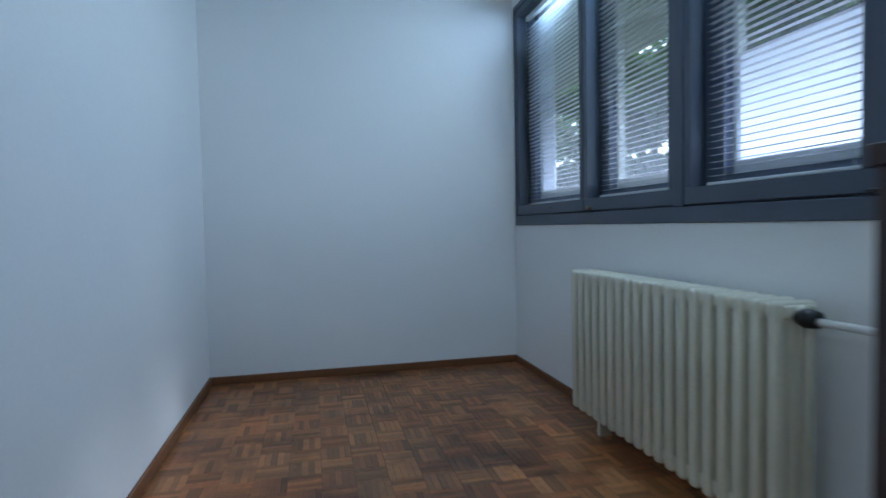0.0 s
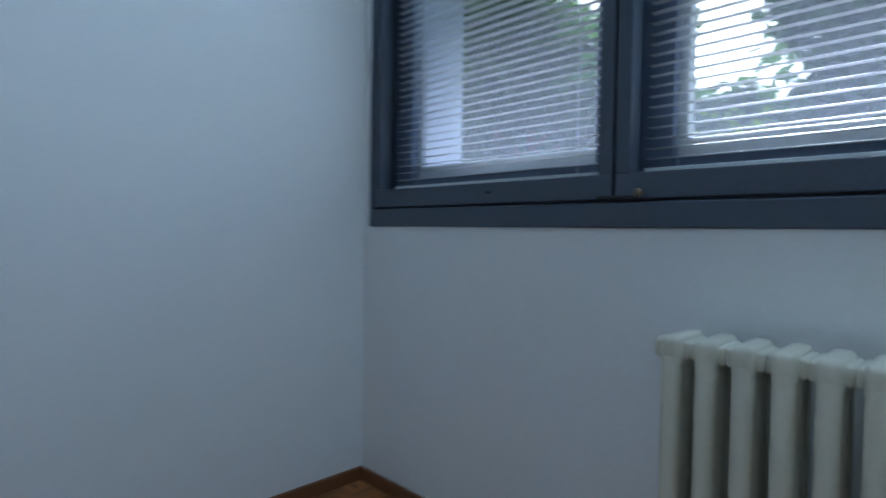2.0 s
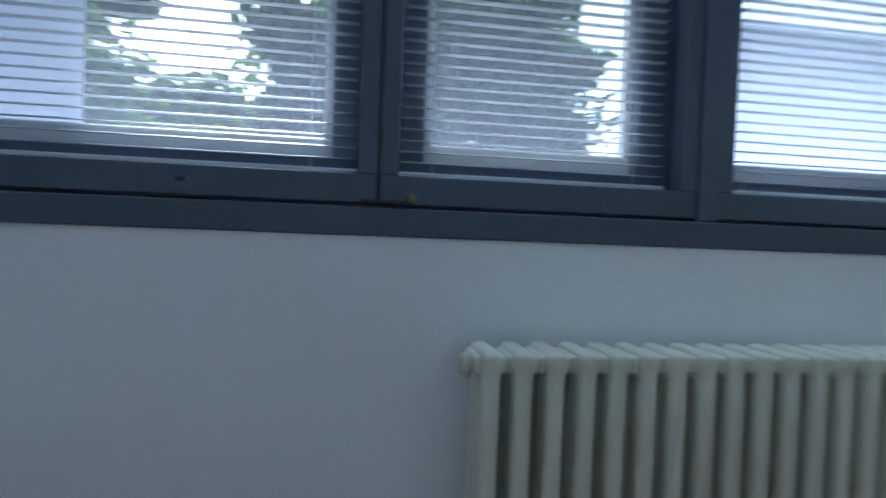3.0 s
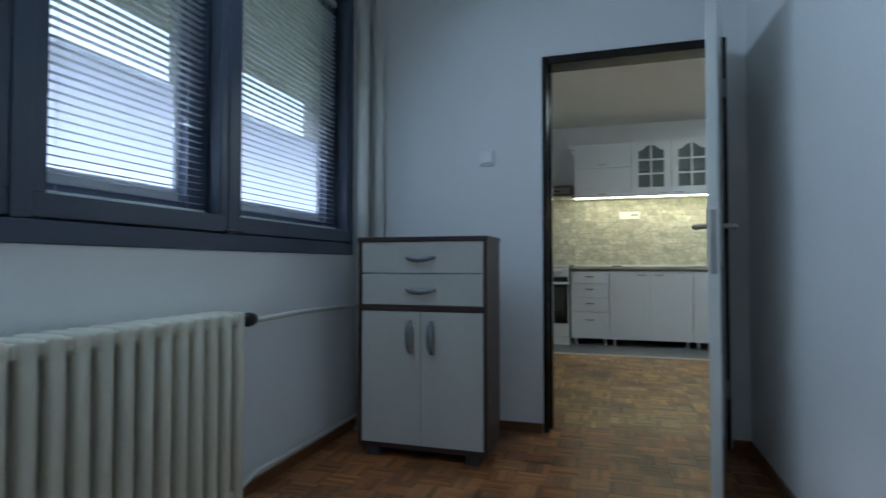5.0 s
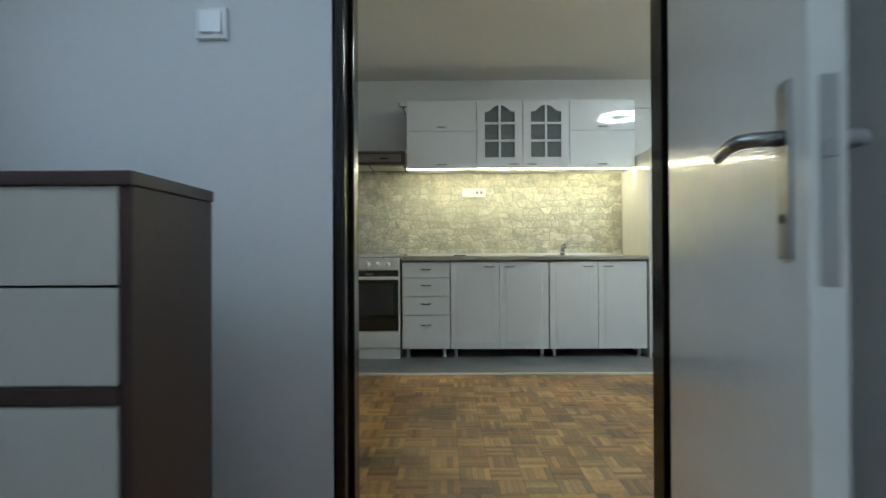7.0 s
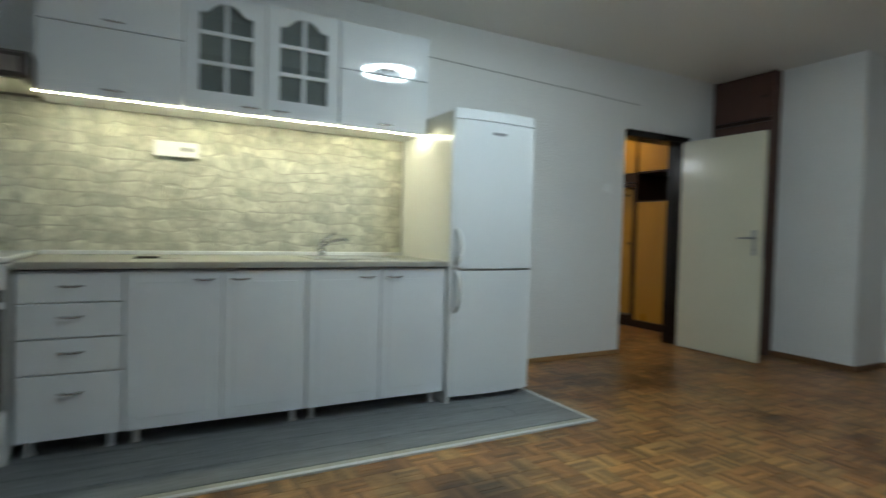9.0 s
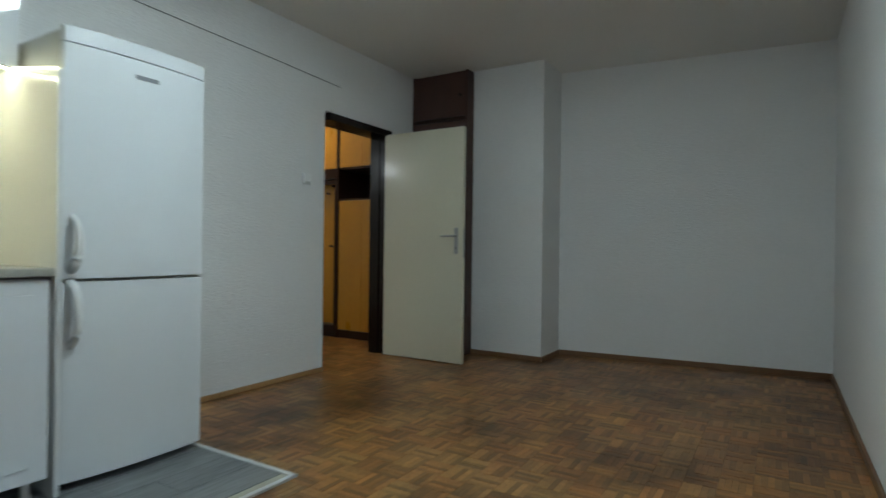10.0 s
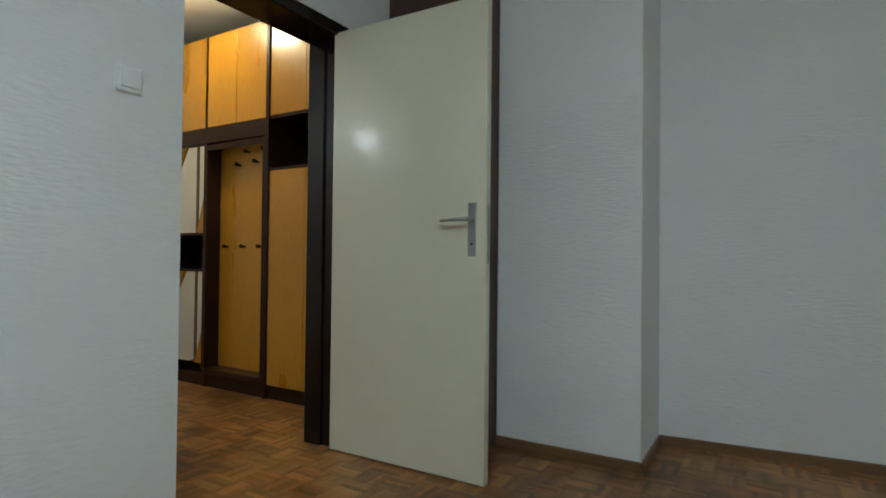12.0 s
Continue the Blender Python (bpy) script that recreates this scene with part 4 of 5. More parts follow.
part("board", cheek(-1.519, -1.503, [(KB + 0.001, 0.0), (KF + 0.02, 0.0), (KF + 0.02, 1.640), (UF, 1.6985), (KB + 0.001, 1.6985)]), M_PANEL, pn)
part("edge_band", boxes((-1.519, -1.503, KF + 0.0202, KF + 0.0215, 0.0, 1.640)), M_CARC, pn, "white edge banding")
led = thing("led_strip", (-0.46, UF - 0.01, UZ0 - 0.012), "bright warm white light strip under the wall cabinets", "light strip")
part("diffuser", boxes((-1.501, 0.602, UF - 0.017, UF - 0.004, UZ0 - 0.009, UZ0 - 0.002)), M_LED, led)
part("profile", boxes((-1.501, 0.602, UF - 0.003, UF, UZ0 - 0.006, UZ0 - 0.0005)), M_ALU, led)
led2 = thing("led_strip", (-1.511, -4.05, 1.67), "bright warm white light strip on the end panel", "light strip")
part("diffuser", cheek(-1.5028, -1.496, [(KF + 0.019, 1.6405), (UF + 0.002, 1.6985), (UF + 0.002, 1.7008), (KF + 0.019, 1.6428)]), M_LED2, led2)


def hood(x0, x1):
    yb, yf = KB + 0.001, -4.06
    z0, z1 = 1.718, 1.846
    ob = thing("cooker_hood", ((x0 + x1) / 2, (yb + yf) / 2, z0), "slim brown cooker hood with pale light lenses below", "hood")
    bm = bmesh.new()
    pts = [(yb, z0), (yf - 0.012, z0), (yf, z0 + 0.012), (yf, z1 - 0.020), (yf - 0.035, z1), (yb, z1)]
    lo = [bm.verts.new((x0, y, z)) for y, z in pts]
    hi = [bm.verts.new((x1, y, z)) for y, z in pts]
    bm.faces.new(lo)
    bm.faces.new(hi[::-1])
    for k in range(len(pts)):
        bm.faces.new((lo[k], hi[k], hi[(k + 1) % len(pts)], lo[(k + 1) % len(pts)]))
    bmesh.ops.recalc_face_normals(bm, faces=bm.faces)
    bmesh.ops.bevel(bm, geom=list(bm.edges), offset=0.003, segments=2, affect="EDGES", profile=0.5)
    part("body", bm, surface("hood_brown", (0.055, 0.042, 0.038), 0.35, vary=0.1), ob)
    fp = part("front_panel", boxes((x0 + 0.035, x1 - 0.03, yf, yf + 0.004, z0 + 0.022, z1 - 0.036), r=0.001), surface("hood_taupe", (0.19, 0.155, 0.145), 0.4), ob, "taupe front panel")
    for kx, m in ((x0 + 0.34, M_GREY), (x0 + 0.19, M_BLACK)):
        part("button_row", boxes((kx - 0.04, kx + 0.04, yf + 0.004, yf + 0.008, z0 + 0.045, z0 + 0.06), r=0.001), m, fp)
    for a, b in ((x0 + 0.03, (x0 + x1) / 2 - 0.008), ((x0 + x1) / 2 + 0.008, x1 - 0.03)):
        part("light_cover", boxes((a, b, yb + 0.10, yf - 0.035, z0 - 0.006, z0 - 0.0005), r=0.002), M_LENS, ob, "pale plastic lens")


hood(0.606, 1.272)
hk = thing("wall_bracket", (0.66, BY0, 2.33), "small grey metal bracket beside the wall cabinet", "bracket")
part("arm", tubes(([(0.60, BY0 + 0.29, 2.285), (0.67, BY0 + 0.29, 2.295), (0.68, BY0 + 0.29, 2.33)], 0.006), ([(0.635, BY0, 2.29), (0.635, BY0 + 0.29, 2.29)], 0.005)), M_GREY, hk)

so = thing("wall_socket", (-0.05, KB, 1.525), "white double socket and switch plate on the stone", "socket")
part("plate", boxes((-0.150, 0.085, KB + 0.008, KB + 0.024, 1.462, 1.550), r=0.004), M_SWITCH, so)
for x in (-0.110, -0.070):
    part("outlet", tubes(([(x, KB + 0.0245, 1.507), (x, KB + 0.026, 1.507)], 0.014)), M_GREY, so)


# ---- fridge ----
def fridge(x0, x1, yb, yf, h):
    ob = thing("fridge_freezer", ((x0 + x1) / 2, (yb + yf) / 2, 0), "tall white two-door fridge freezer", "fridge")
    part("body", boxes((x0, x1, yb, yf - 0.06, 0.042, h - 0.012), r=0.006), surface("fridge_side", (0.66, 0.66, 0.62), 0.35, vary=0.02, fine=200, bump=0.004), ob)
    def bowed(z0, z1):
        bm = bmesh.new()
        n = 32
        pts = [(x0, yf - 0.055)] + [(x0 + 0.004 + (x1 - x0 - 0.008) * i / n, yf - 0.028 + 0.028 * (1 - (2 * i / n - 1) ** 2) ** 0.8) for i in range(n + 1)] + [(x1, yf - 0.055)]
        lo = [bm.verts.new((x, y, z0)) for x, y in pts]
        hi = [bm.verts.new((x, y, z1)) for x, y in pts]
        bm.faces.new(lo[::-1])
        bm.faces.new(hi)
        m = len(pts)
        for k in range(m):
            bm.faces.new((lo[k], lo[(k + 1) % m], hi[(k + 1) % m], hi[k]))
        bmesh.ops.recalc_face_normals(bm, faces=bm.faces)
        return bm
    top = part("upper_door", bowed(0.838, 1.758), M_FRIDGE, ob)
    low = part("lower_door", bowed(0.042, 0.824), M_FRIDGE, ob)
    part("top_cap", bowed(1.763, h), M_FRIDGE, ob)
    xm = (x0 + x1) / 2
    part("badge", boxes((xm - 0.06, xm + 0.04, yf + 0.0005, yf + 0.003, 1.678, 1.696), r=0.001), M_ALU, top, "small silver badge")
    for d, za, zb in ((top, 0.872, 1.085), (low, 0.565, 0.822)):
        hx = x1 - 0.035
        n, pts, rad = 12, [], []
        for i in range(n + 1):
            u = i / n
            k = u if d is top else 1 - u
            pts.append((hx, yf - 0.034 + 0.070 * math.sin(math.pi * u) ** 0.5, za + (zb - za) * u))
            rad.append(0.020 - 0.009 * k)
        bm = tubes((pts, rad))
        part("handle", bm, surface("fridge_handle", (0.78, 0.79, 0.79), 0.35, vary=0.03), d, "grey white plastic bow handle", smooth=True)
    for fx in (x0 + 0.05, x1 - 0.05):
        for fy in (yb + 0.06, yf - 0.10):
            part("foot", tubes(([(fx, fy, 0), (fx, fy, 0.042)], 0.02)), M_BLACK, ob)


fridge(-2.142, -1.530, -4.48, -3.825, 1.825)

# ---- trunking line, ring lamp ----
cb = thing("cable_line", (-2.7, BY0, 2.35), "thin dark cable clipped along the white wall", "cable")
part("cable", tubes(([(-1.55, BY0 + 0.004, 2.345), (-2.4, BY0 + 0.004, 2.320), (-3.2, BY0 + 0.004, 2.297), (-3.86, BY0 + 0.004, 2.272)], 0.003), seg=8), M_GREY, cb)


def ring(bm, c, r_in, r_out, z0, z1, n=64):
    rows = []
    for r, z in ((r_in, z0), (r_out, z0), (r_out, z1), (r_in, z1)):
        rows.append([bm.verts.new((c[0] + r * math.cos(2 * math.pi * k / n), c[1] + r * math.sin(2 * math.pi * k / n), z)) for k in range(n)])
    for i in range(4):
        u, v = rows[i], rows[(i + 1) % 4]
        for k in range(n):
            bm.faces.new((u[k], u[(k + 1) % n], v[(k + 1) % n], v[k]))
    bmesh.ops.recalc_face_normals(bm, faces=bm.faces)
    return bm


LX, LY = LAMP_AT
lamp = thing("ceiling_lamp", (LX, LY, H), "round white led ring lamp on the ceiling", "lamp")
part("diffuser", ring(bmesh.new(), (LX, LY), 0.178, 0.253, H - 0.075, H - 0.045), M_RING, lamp, "glowing white ring", smooth=False)
part("housing", ring(bmesh.new(), (LX, LY), 0.172, 0.258, H - 0.044, H - 0.030), M_ENAMEL, lamp)
part("canopy", tubes(([(LX, LY, H - 0.04), (LX, LY, H)], 0.075), seg=32), M_ENAMEL, lamp)
part("arm", boxes((LX - 0.174, LX + 0.174, LY - 0.012, LY + 0.012, H - 0.040, H - 0.031), (LX - 0.012, LX + 0.012, LY - 0.174, LY + 0.174, H - 0.030, H - 0.022)), M_ENAMEL, lamp)


# ---- corner cupboard behind the door ----
cu = thing("corner_cupboard", (-5.2, -4.25, 0), "tall dark brown built-in cupboard in the corner", "cupboard")
CX = -4.90
part("side", boxes((BX0 + 0.005, CX, PILY0 - 0.030, PILY0 - 0.004, 0, H - 0.004), r=0.002), M_CUPB, cu)
part("side", boxes((BX0 + 0.005, CX, BY0 + 0.004, BY0 + 0.028, 0, H - 0.004), r=0.002), M_CUPB, cu)
part("shelf", boxes((BX0 + 0.005, CX + 0.004, BY0 + 0.028, PILY0 - 0.030, 2.165, 2.20), r=0.002), M_BROWN, cu)
part("plinth", boxes((BX0 + 0.005, CX - 0.02, BY0 + 0.028, PILY0 - 0.030, 0, 0.08)), M_BROWN, cu)
ud = part("upper_door", boxes((CX - 0.019, CX, BY0 + 0.030, PILY0 - 0.032, 2.204, H - 0.012), r=0.002), M_CUPB, cu)
part("knob", tubes(([(CX, PILY0 - 0.075, 2.39), (CX + 0.012, PILY0 - 0.075, 2.39), (CX + 0.026, PILY0 - 0.075, 2.39)], [0.008, 0.010, 0.016])), M_BROWN, ud, smooth=True)
part("lower_door", boxes((CX - 0.019, CX, BY0 + 0.030, PILY0 - 0.032, 0.084, 2.162), r=0.002), M_CUPB, cu)


# ---- hall wardrobe ----
WX = -4.985
wd = thing("hall_wardrobe", (-5.25, -6.0, 0), "orange and dark brown fitted hall wardrobe with hooks and a mirror", "wardrobe")
BK = BX0 + 0.004
part("plinth", boxes((BK, WX - 0.01, -7.1, -4.80, 0, 0.085), r=0.002), M_BROWN, wd)
part("top_panel", boxes((BK, WX - 0.02, -7.1, -4.80, 2.475, 2.49)), M_BROWN, wd)
for y in (-7.1, -6.265, -5.632, -4.82):
    part("upright", boxes((BK, WX + (0.012 if y == -5.632 else 0.0), y, y + 0.03, 0.0, 2.475), r=0.003), M_BROWN, wd)
part("band", boxes((BK, WX + 0.004, -7.07, -5.632, 1.715, 1.825), r=0.003), M_BROWN, wd)
part("back_panel", boxes((BK, BK + 0.02, -7.07, -4.82, 0.085, 2.475)), M_BROWN, wd)
ys = [-7.07, -6.83, -6.525, -6.245, -5.935, -5.634]
for a, b in zip(ys, ys[1:]):
    part("upper_door", boxes((WX - 0.018, WX, a + 0.002, b - 0.002, 1.829, 2.472), r=0.002), M_ORANGE, wd, "orange veneered door")
for a, b in ((-5.600, -5.285), (-5.281, -4.822)):
    part("upper_door", boxes((WX - 0.018, WX, a, b, 1.835, 2.472), r=0.002), M_ORANGE, wd, "orange veneered door")
    part("lower_door", boxes((WX - 0.018, WX, a, b, 0.09, 1.475), r=0.002), M_ORANGE, wd, "orange veneered door")
part("shelf", boxes((BK, WX - 0.002, -5.600, -4.822, 1.478, 1.496)), M_BROWN, wd)
part("shelf", boxes((BK, WX - 0.002, -5.600, -4.822, 1.815, 1.832)), M_BROWN, wd)
hp = part("hook_panel", boxes((WX - 0.135, WX - 0.115, -6.235, -5.632, 0.13, 1.712)), M_ORANGE, wd, "orange veneered coat panel")
part("shelf", boxes((WX - 0.135, WX + 0.006, -6.235, -5.634, 0.085, 0.128), r=0.003), M_BROWN, wd)
part("panel_frame", boxes((WX - 0.004, WX + 0.008, -6.262, -6.225, 0.128, 1.70), (WX - 0.004, WX + 0.008, -6.225, -5.66, 1.66, 1.70), (WX - 0.004, WX + 0.008, -5.66, -5.634, 0.128, 1.70), r=0.003), M_BROWN, wd)
hx = WX - 0.115
for y, z in ((-6.14, 0.985), (-5.96, 0.985), (-5.79, 0.985), (-6.02, 1.56), (-5.93, 1.645), (-5.84, 1.57), (-5.76, 1.65)):
    part("coat_hook", tubes(([(hx, y, z), (hx + 0.02, y, z), (hx + 0.042, y, z + 0.004), (hx + 0.05, y, z + 0.005)], [0.007, 0.009, 0.015, 0.010])), M_BROWN, hp, "dark wooden peg", smooth=True)
for z0, z1 in ((0.155, 0.805), (1.085, 1.71)):
    mu = part("mirror", boxes((WX - 0.030, WX - 0.024, -6.83, -6.27, z0, z1)), M_MIRROR, wd, "mirror strip")
    part("mirror_rail", boxes((WX - 0.024, WX - 0.014, -6.375, -6.365, z0, z1), r=0.002), M_BRASS, mu)
    bm = bmesh.new()
    up = z0 > 0.5
    tri = [(-6.272, z0), (-6.272, z0 + 0.30), (-6.36, z0)] if up else [(-6.272, z0), (-6.272, z0 + 0.28), (-6.36, z0)]
    tri2 = [(-6.83, z1), (-6.83, z1 - 0.55), (-6.50, z1)]
    for t3 in (tri, tri2):
        lo = [bm.verts.new((WX - 0.023, y, z)) for y, z in t3]
        hi = [bm.verts.new((WX - 0.012, y, z)) for y, z in t3]
        bm.faces.new(lo)
        bm.faces.new(hi[::-1])
        for k in range(3):
            bm.faces.new((lo[k], lo[(k + 1) % 3], hi[(k + 1) % 3], hi[k]))
    bmesh.ops.recalc_face_normals(bm, faces=bm.faces)
    part("corner_inlay", bm, M_ORANGE, mu, "orange veneered corner")
part("niche_shelf", boxes((BK, WX - 0.004, -7.07, -6.265, 0.808, 0.822), (BK, WX - 0.004, -7.07, -6.265, 1.070, 1.083)), M_BROWN, wd)
hl = thing("hall_lamp", (*HALL_AT, H), "round white glass hall ceiling lamp", "lamp")
hx, hy = HALL_AT
part("shade", tubes(([(hx, hy, H - 0.085), (hx, hy, H - 0.08), (hx, hy, H - 0.06), (hx, hy, H - 0.02)], [0.03, 0.07, 0.105, 0.11]), seg=32), M_BULB, hl, "glowing warm white glass", smooth=True)
part("base", tubes(([(hx, hy, H - 0.02), (hx, hy, H)], 0.115), seg=32), M_ENAMEL, hl)

wd.location.y += 0.04
pl = thing("pendant_lamp", (-2.05, -6.35, H), "small white glass pendant lamp in the hall", "lamp")
part("cord", tubes(([(-2.05, -6.35, 2.19), (-2.05, -6.35, H)], 0.003), seg=6), M_BLACK, pl)
bm = bmesh.new()
bmesh.ops.create_uvsphere(bm, u_segments=24, v_segments=14, radius=0.065, matrix=Matrix.Translation((-2.05, -6.35, 2.12)))
part("globe", bm, M_BULBW, pl, "glowing white glass globe", smooth=True)
part("cap", tubes(([(-2.05, -6.35, 2.175), (-2.05, -6.35, 2.20)], [0.03, 0.012]), seg=16), M_BRASS, pl)

# ---- outside ----
slab("ground", [(AX1 + T + 0.36, 900, -900, 900, -3.3, -3.0)], M_LAWN, "grass ground around the house", "ground")


def leaves(name, blobs, count, size, material, parent):
    """Loose leaf quads gathered in uneven clumps."""
    rng = np.random.RandomState(sum(map(ord, name)) + count)
    pick = rng.randint(len(blobs), size=count)
    centre, radius = np.array([c for c, r in blobs])[pick], np.array([r for c, r in blobs])[pick, None]
    p = centre + np.clip(rng.normal(size=(count, 3)), -1.9, 1.9) * radius * (0.62, 0.62, 0.5)
    u = rng.normal(size=(count, 3))
    u /= np.linalg.norm(u, axis=1, keepdims=True)
    w = np.cross(u, rng.normal(size=(count, 3)))
    w /= np.linalg.norm(w, axis=1, keepdims=True)
    s_ = size * rng.uniform(0.6, 1.3, size=(count, 1))
    verts = np.stack([p - u * s_, p + w * s_ * 0.45, p + u * s_, p - w * s_ * 0.45], axis=1).reshape(-1, 3) - np.array(ORIGIN[parent.name])
    faces = np.arange(count * 4).reshape(-1, 4).tolist()
    me = bpy.data.meshes.new("crown")
    me.from_pydata(verts.tolist(), [], faces)
    me.materials.append(material)
    ob = new("crown", me)
    ob.parent = parent
    return ob


def tree(x, y, h, spread, seed, count=9000, material=M_LEAVES, label="leafy green tree outside the window"):
    rng = random.Random(seed)
    g = -3.0
    ob = thing("tree", (x, y, g), label, "tree", "trees outside")
    trunk = [(x + rng.uniform(-0.12, 0.12) * i, y + rng.uniform(-0.12, 0.12) * i, g + h * i / 6) for i in range(6)]
    bm = bmesh.new()
    tube(bm, trunk, [0.20 * (1 - 0.14 * i) for i in range(6)], 10)
    blobs = []
    for i in range(14):
        k = rng.randint(2, 5)
        b0 = Vector(trunk[k])
        a = rng.uniform(0, 2 * math.pi)
        L = spread * rng.uniform(0.5, 1.0)
        tip = b0 + Vector((math.cos(a) * L, math.sin(a) * L, rng.uniform(0.1, 0.5) * L))
        tube(bm, [b0, b0.lerp(tip, 0.5) + Vector((0, 0, 0.1)), tip], [0.07, 0.045, 0.015], 6)
        for q in (0.65, 1.0):
            blobs.append((tuple(b0.lerp(tip, q)), rng.uniform(0.45, 0.95)))
    blobs.append(((trunk[-1][0], trunk[-1][1], trunk[-1][2] + 0.5), 1.0))
    part("trunk", bm, M_BARK, ob)
    leaves("crown%d" % seed, blobs, count, 0.22, material, ob)


belt = [(12.5, 1.9, 9.8, 2.7), (15.5, -0.4, 10.4, 2.4), (13.8, 4.7, 6.7, 2.3), (12.4, 7.6, 6.2, 1.6), (11.6, 9.4, 9.6, 2.8), (12.8, 12.2, 10.0, 2.9), (12.0, 15.2, 9.8, 2.9), (13.0, 18.4, 10.5, 3.1),
        (17.0, 1.9, 9.2, 2.0), (17.5, 10.0, 10.6, 2.8), (17.0, 13.4, 11.2, 3.6), (18.0, 19.5, 12.0, 3.8), (12.5, 22.0, 10.5, 3.2), (13.5, -1.4, 9.4, 2.4), (18.5, 5.4, 7.8, 2.6), (15.0, 10.6, 10.4, 3.0), (15.0, 16.6, 10.6, 3.0)]
for i, (x, y, h, sp) in enumerate(belt):
    tree(x, y, h, sp, 11 + i)
tree(10.8, 8.5, 5.6, 0.8, 71, 1500, M_COPPER, "copper-leaved tree outside the window")
for i, (x, y, w) in enumerate(((10.6, 6.6, 1.8), (12.0, 1.0, 1.8), (12.0, 11.0, 2.0))):
    ob = thing("bush", (x, y, -3.0), "bright green bush outside the window", "bush", "bushes outside")
    rng = random.Random(40 + i)
    blobs = [((x + rng.uniform(-w, w), y + rng.uniform(-w, w), -3.0 + rng.uniform(0.5, 5.4)), rng.uniform(0.4, 0.8)) for _ in range(14)]
    leaves("bush%d" % i, blobs, 6000, 0.08, M_BUSH, ob)

# ---- kitchen floor covering ----
mat_ = thing("floor_covering", (-0.15, -3.9, 0), "grey wood-look laminate with pale edging in the kitchen", "floor covering", kind="structure")
MX0, MX1, MY0, MY1 = -2.135, BX1 - 0.002, BY0 + 0.002, -3.285
part("underlay", boxes((MX0, MX1, MY0, MY1, -0.005, 0.004)), M_GREY, mat_)
part("edge_strip", boxes((MX0, MX1, MY1, MY1 + 0.042, -0.004, 0.008), r=0.002), M_BEIGE, mat_, "beige edge strip")
part("trim", boxes((MX0 - 0.026, MX1, MY1 + 0.042, MY1 + 0.066, -0.004, 0.012), (MX0 - 0.026, MX0, MY0, MY1 + 0.042, -0.004, 0.012), r=0.003), M_TRIM, mat_, "pale metal trim")
rng = random.Random(5)
pw = (MY1 - MY0) / 7
for j in range(7):
    x = MX0 - rng.uniform(0, 1.0)
    while x < MX1:
        a, b = max(x, MX0), min(x + 1.26, MX1)
        if b - a > 0.03:
            part("plank", boxes((a + 0.001, b - 0.001, MY0 + j * pw + 0.001, MY0 + (j + 1) * pw - 0.001, 0.0042, 0.010), r=0.001), M_VINYL, mat_)
        x += 1.26

# ---- stone cladding ----
bs = thing("backsplash", (0.2, BY0, 0.9), "grey beige uneven stone cladding behind the kitchen", "backsplash", kind="structure")
part("joint_bed", boxes((-1.50, BX1 - 0.001, BY0 + 0.0005, BY0 + 0.004, 0.62, 1.71), (0.62, BX1 - 0.001, BY0 + 0.0005, BY0 + 0.004, 1.71, 1.838), (1.0, BX1 - 0.001, BY0 + 0.0005, BY0 + 0.004, 0.012, 0.62)), M_GROUT, bs)
rng = random.Random(9)


def stone(poly):
    cx = sum(p[0] for p in poly) / len(poly)
    cz = sum(p[1] for p in poly) / len(poly)
    bm = bmesh.new()
    rings = []
    lift = rng.uniform(0.0044, 0.0056)
    for f, y in ((0.0014, 0.0032), (0.0036, lift - 0.001), (0.013, lift)):
        ring_ = []
        for px, pz in poly:
            d = math.hypot(px - cx, pz - cz)
            k = max(0.3, 1 - f / max(d, 0.01))
            ring_.append(bm.verts.new((cx + (px - cx) * k, BY0 + y + (rng.uniform(-0.001, 0.001) if f > 0.01 else 0), cz + (pz - cz) * k)))
        rings.append(ring_)
    m = len(poly)
    for u, v in zip(rings, rings[1:]):
        for k in range(m):
            bm.faces.new((u[k], u[(k + 1) % m], v[(k + 1) % m], v[k]))
    bm.faces.new(rings[-1])
    bmesh.ops.recalc_face_normals(bm, faces=bm.faces)
    part("stone", bm, M_STONE, bs)


def clad(x0, x1, z0, z1):
    rows = max(1, round((z1 - z0) / 0.068))
    n = 60
    def line(j, x):
        if j in (0, rows):
            return z0 + (z1 - z0) * j / rows
        return z0 + (z1 - z0) * j / rows + 0.036 * noise.noise(Vector((x * 4.3, j * 7.7, z0))) + 0.024 * noise.noise(Vector((x * 13, j * 3.3, 4.0)))
    for j in range(rows):
        x = x0
        lean = 0.0
        while x < x1 - 0.001:
            w = rng.uniform(0.06, 0.16)
            nx = x + w
            if nx > x1 - 0.07:
                nx = x1
            nl = 0.0 if nx >= x1 else rng.uniform(-0.028, 0.028)
            k = 4
            bot = [(x - lean + (nx - nl - x + lean) * i / k, 0) for i in range(k + 1)]
            top = [(x + lean + (nx + nl - x - lean) * i / k, 0) for i in range(k + 1)]
            poly = [(px, line(j, px)) for px, _ in bot] + [(px, line(j + 1, px)) for px, _ in reversed(top)]
            stone(poly)
            x, lean = nx, nl


clad(-1.50, BX1 - 0.002, 0.89, 1.697)
clad(0.625, BX1 - 0.002, 1.697, 1.838)
clad(1.20, BX1 - 0.002, 0.014, 0.89)

# ---- parquet ----
BLK = 0.128


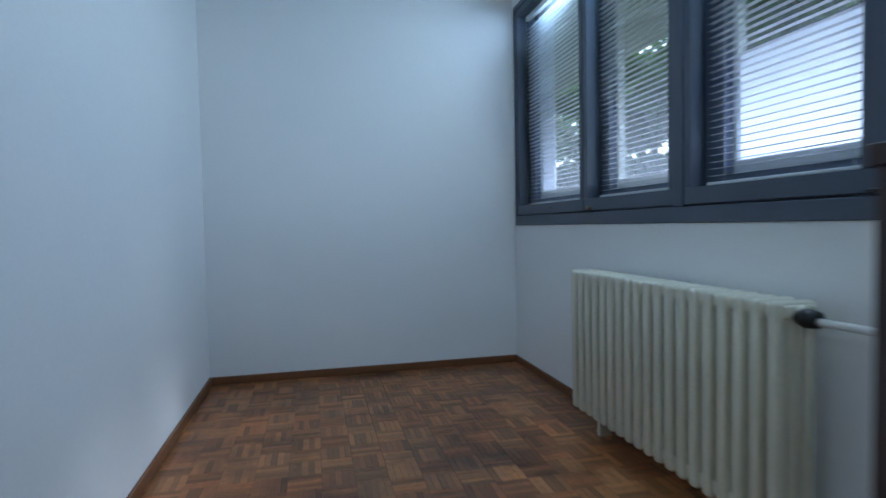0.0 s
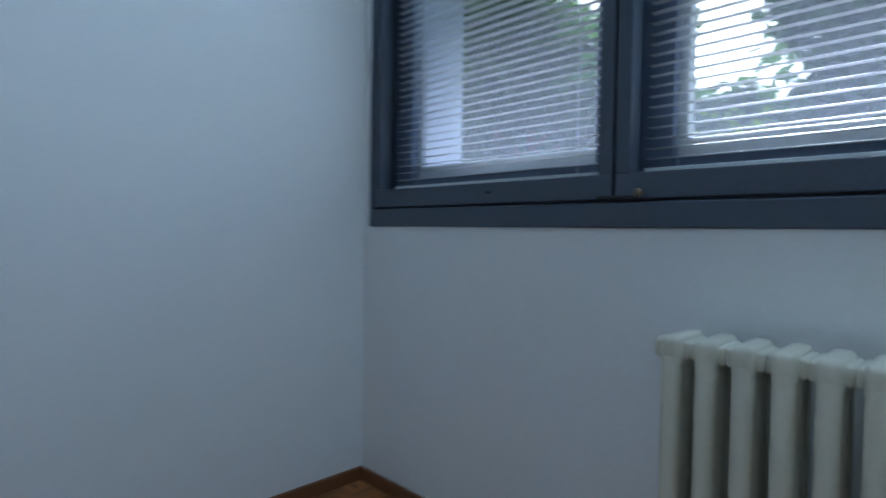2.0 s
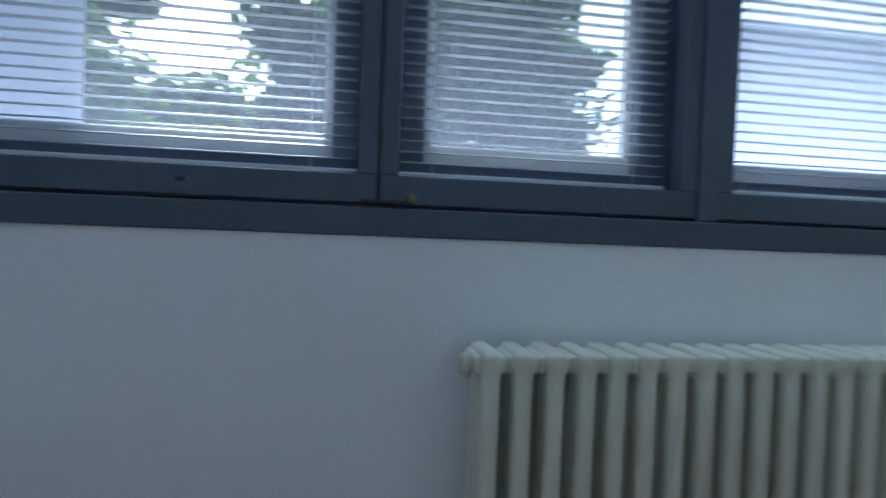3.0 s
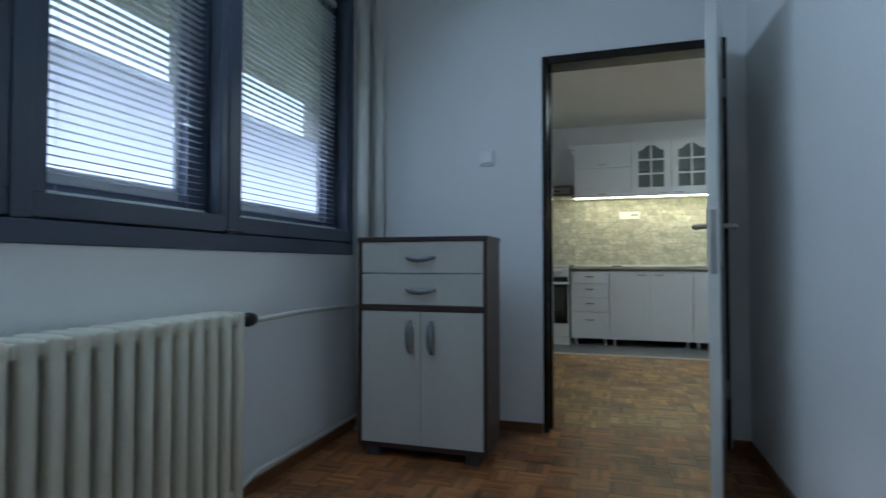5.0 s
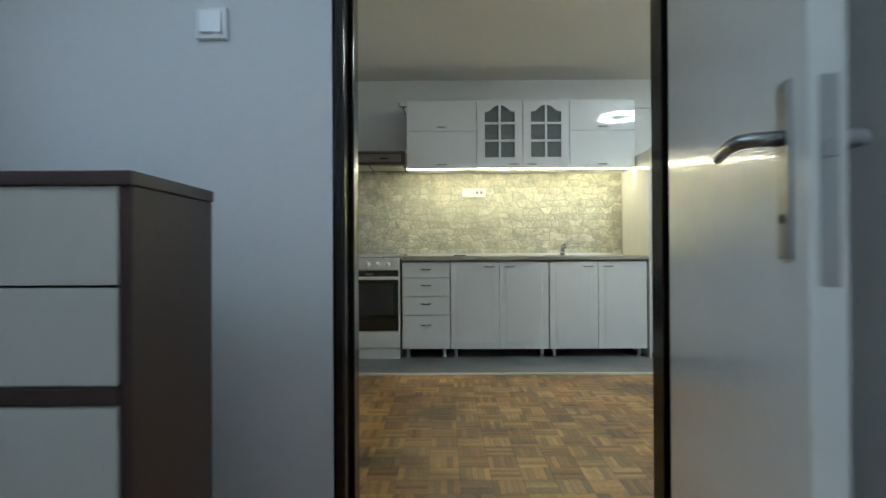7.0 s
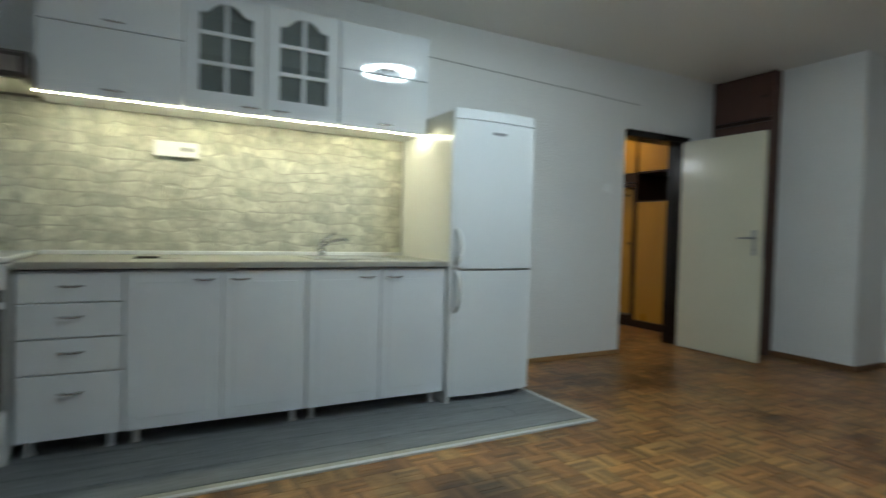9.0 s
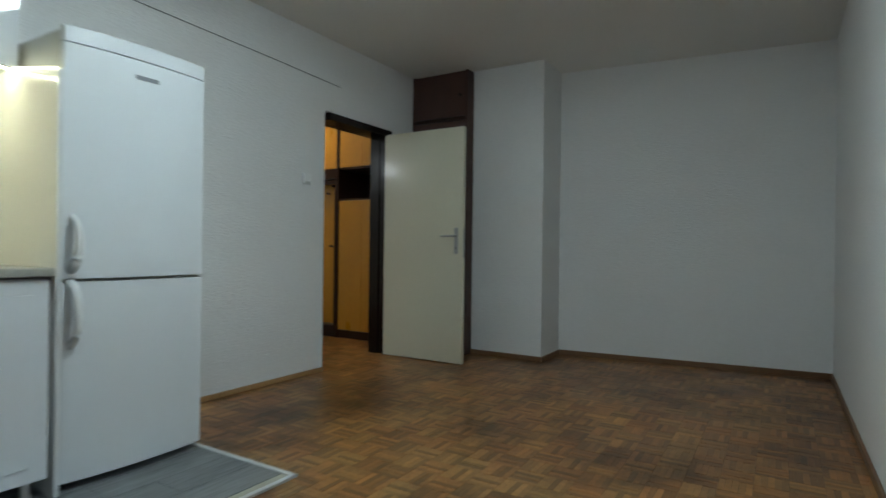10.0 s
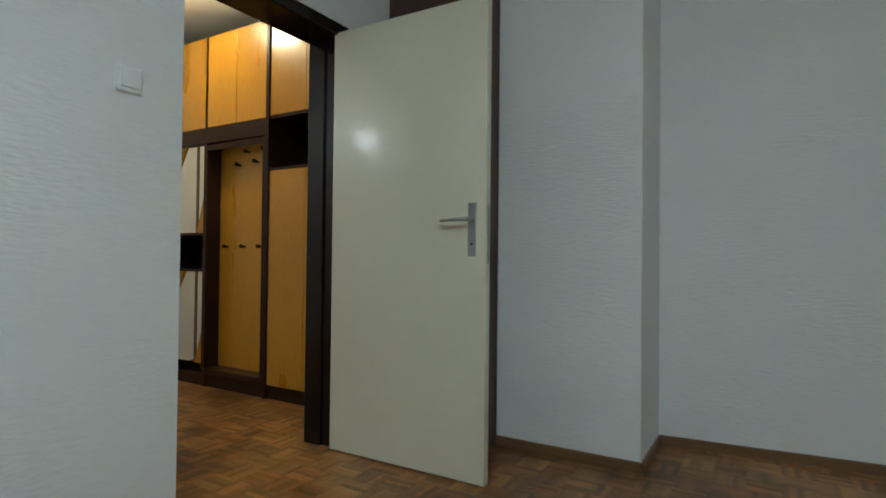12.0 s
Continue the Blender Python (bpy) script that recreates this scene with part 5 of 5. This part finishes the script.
def block_mesh(turned):
    """Five oak fingers with eased edges, one square of mosaic parquet."""
    bm = bmesh.new()
    w = BLK / 5
    for i in range(5):
        a, b = -BLK / 2 + i * w + 0.00015, -BLK / 2 + (i + 1) * w - 0.00015
        c, d = -BLK / 2 + 0.0004, BLK / 2 - 0.0004
        lo = [(a, c), (b, c), (b, d), (a, d)]
        hi = [(a + 0.0004, c + 0.0004), (b - 0.0004, c + 0.0004), (b - 0.0004, d - 0.0004), (a + 0.0004, d - 0.0004)]
        if turned:
            lo, hi = [(-y, x) for x, y in lo], [(-y, x) for x, y in hi]
        vl = [bm.verts.new((x, y, -0.004)) for x, y in lo]
        z = 0.0003 * ((i * 7) % 3)
        vh = [bm.verts.new((x, y, z)) for x, y in hi]
        bm.faces.new(vh)
        for k in range(4):
            bm.faces.new((vl[k], vl[(k + 1) % 4], vh[(k + 1) % 4], vh[k]))
    me = bpy.data.meshes.new("parquet_block")
    bm.to_mesh(me)
    bm.free()
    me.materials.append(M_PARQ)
    return me


BLOCKS = [block_mesh(False), block_mesh(True)]
arrays = []
for me in BLOCKS:
    co = np.empty(len(me.vertices) * 3)
    me.vertices.foreach_get("co", co)
    arrays.append((co.reshape(-1, 3), [tuple(p.vertices) for p in me.polygons]))


def inside(x, y):
    e = 0.066
    if AX0 - e < x < AX1 + e and AY0 < y < AY1 + e:
        return True
    if DA[0] < x < DA[1] and BY1 <= y <= AY0:
        return True
    if y < BY1 + e and y > BY0 - e and (WX1 if y > PILY1 else BX0) - e < x < BX1 + e:
        if y > JOGY + e and x < JOGX - e:
            return False
        return y > MY1 + 0.005 or x < MX0 + 0.03
    if DB[0] < x < DB[1] and BY0 - 0.2 <= y <= BY0:
        return True
    return -5.12 < x < -1.0 and HY0 < y < BY0 - 0.2


groups_, count = {False: ([], []), True: ([], [])}, 0
nx0, nx1 = int((WX1 - 0.1) / BLK) - 1, int(BX1 / BLK) + 1
ny0, ny1 = int(HY0 / BLK) - 1, int(AY1 / BLK) + 1
for i in range(nx0, nx1 + 1):
    for j in range(ny0, ny1 + 1):
        x, y = i * BLK, j * BLK + 0.03
        if not inside(x, y):
            continue
        k = (i + j) % 2
        if count < 300 and -3.6 < x < -1.0 and -3.9 < y < -2.0:
            count += 1
            b = new("parquet_block", BLOCKS[k])
            b.parent = floor
            b.location = (x, y, random.uniform(0, 0.0004))
            continue
        co, fs = arrays[k]
        verts, faces = groups_[y > BY1 + 0.02]
        o = len(verts)
        verts.extend((co + (x, y, random.uniform(0, 0.0004))).tolist())
        faces.extend(tuple(q + o for q in f) for f in fs)
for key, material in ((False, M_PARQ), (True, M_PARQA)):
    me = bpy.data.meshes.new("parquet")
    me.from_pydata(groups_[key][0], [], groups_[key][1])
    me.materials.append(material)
    pq = new("parquet", me)
    pq.parent = floor
    tagged(pq, kind="stuff")
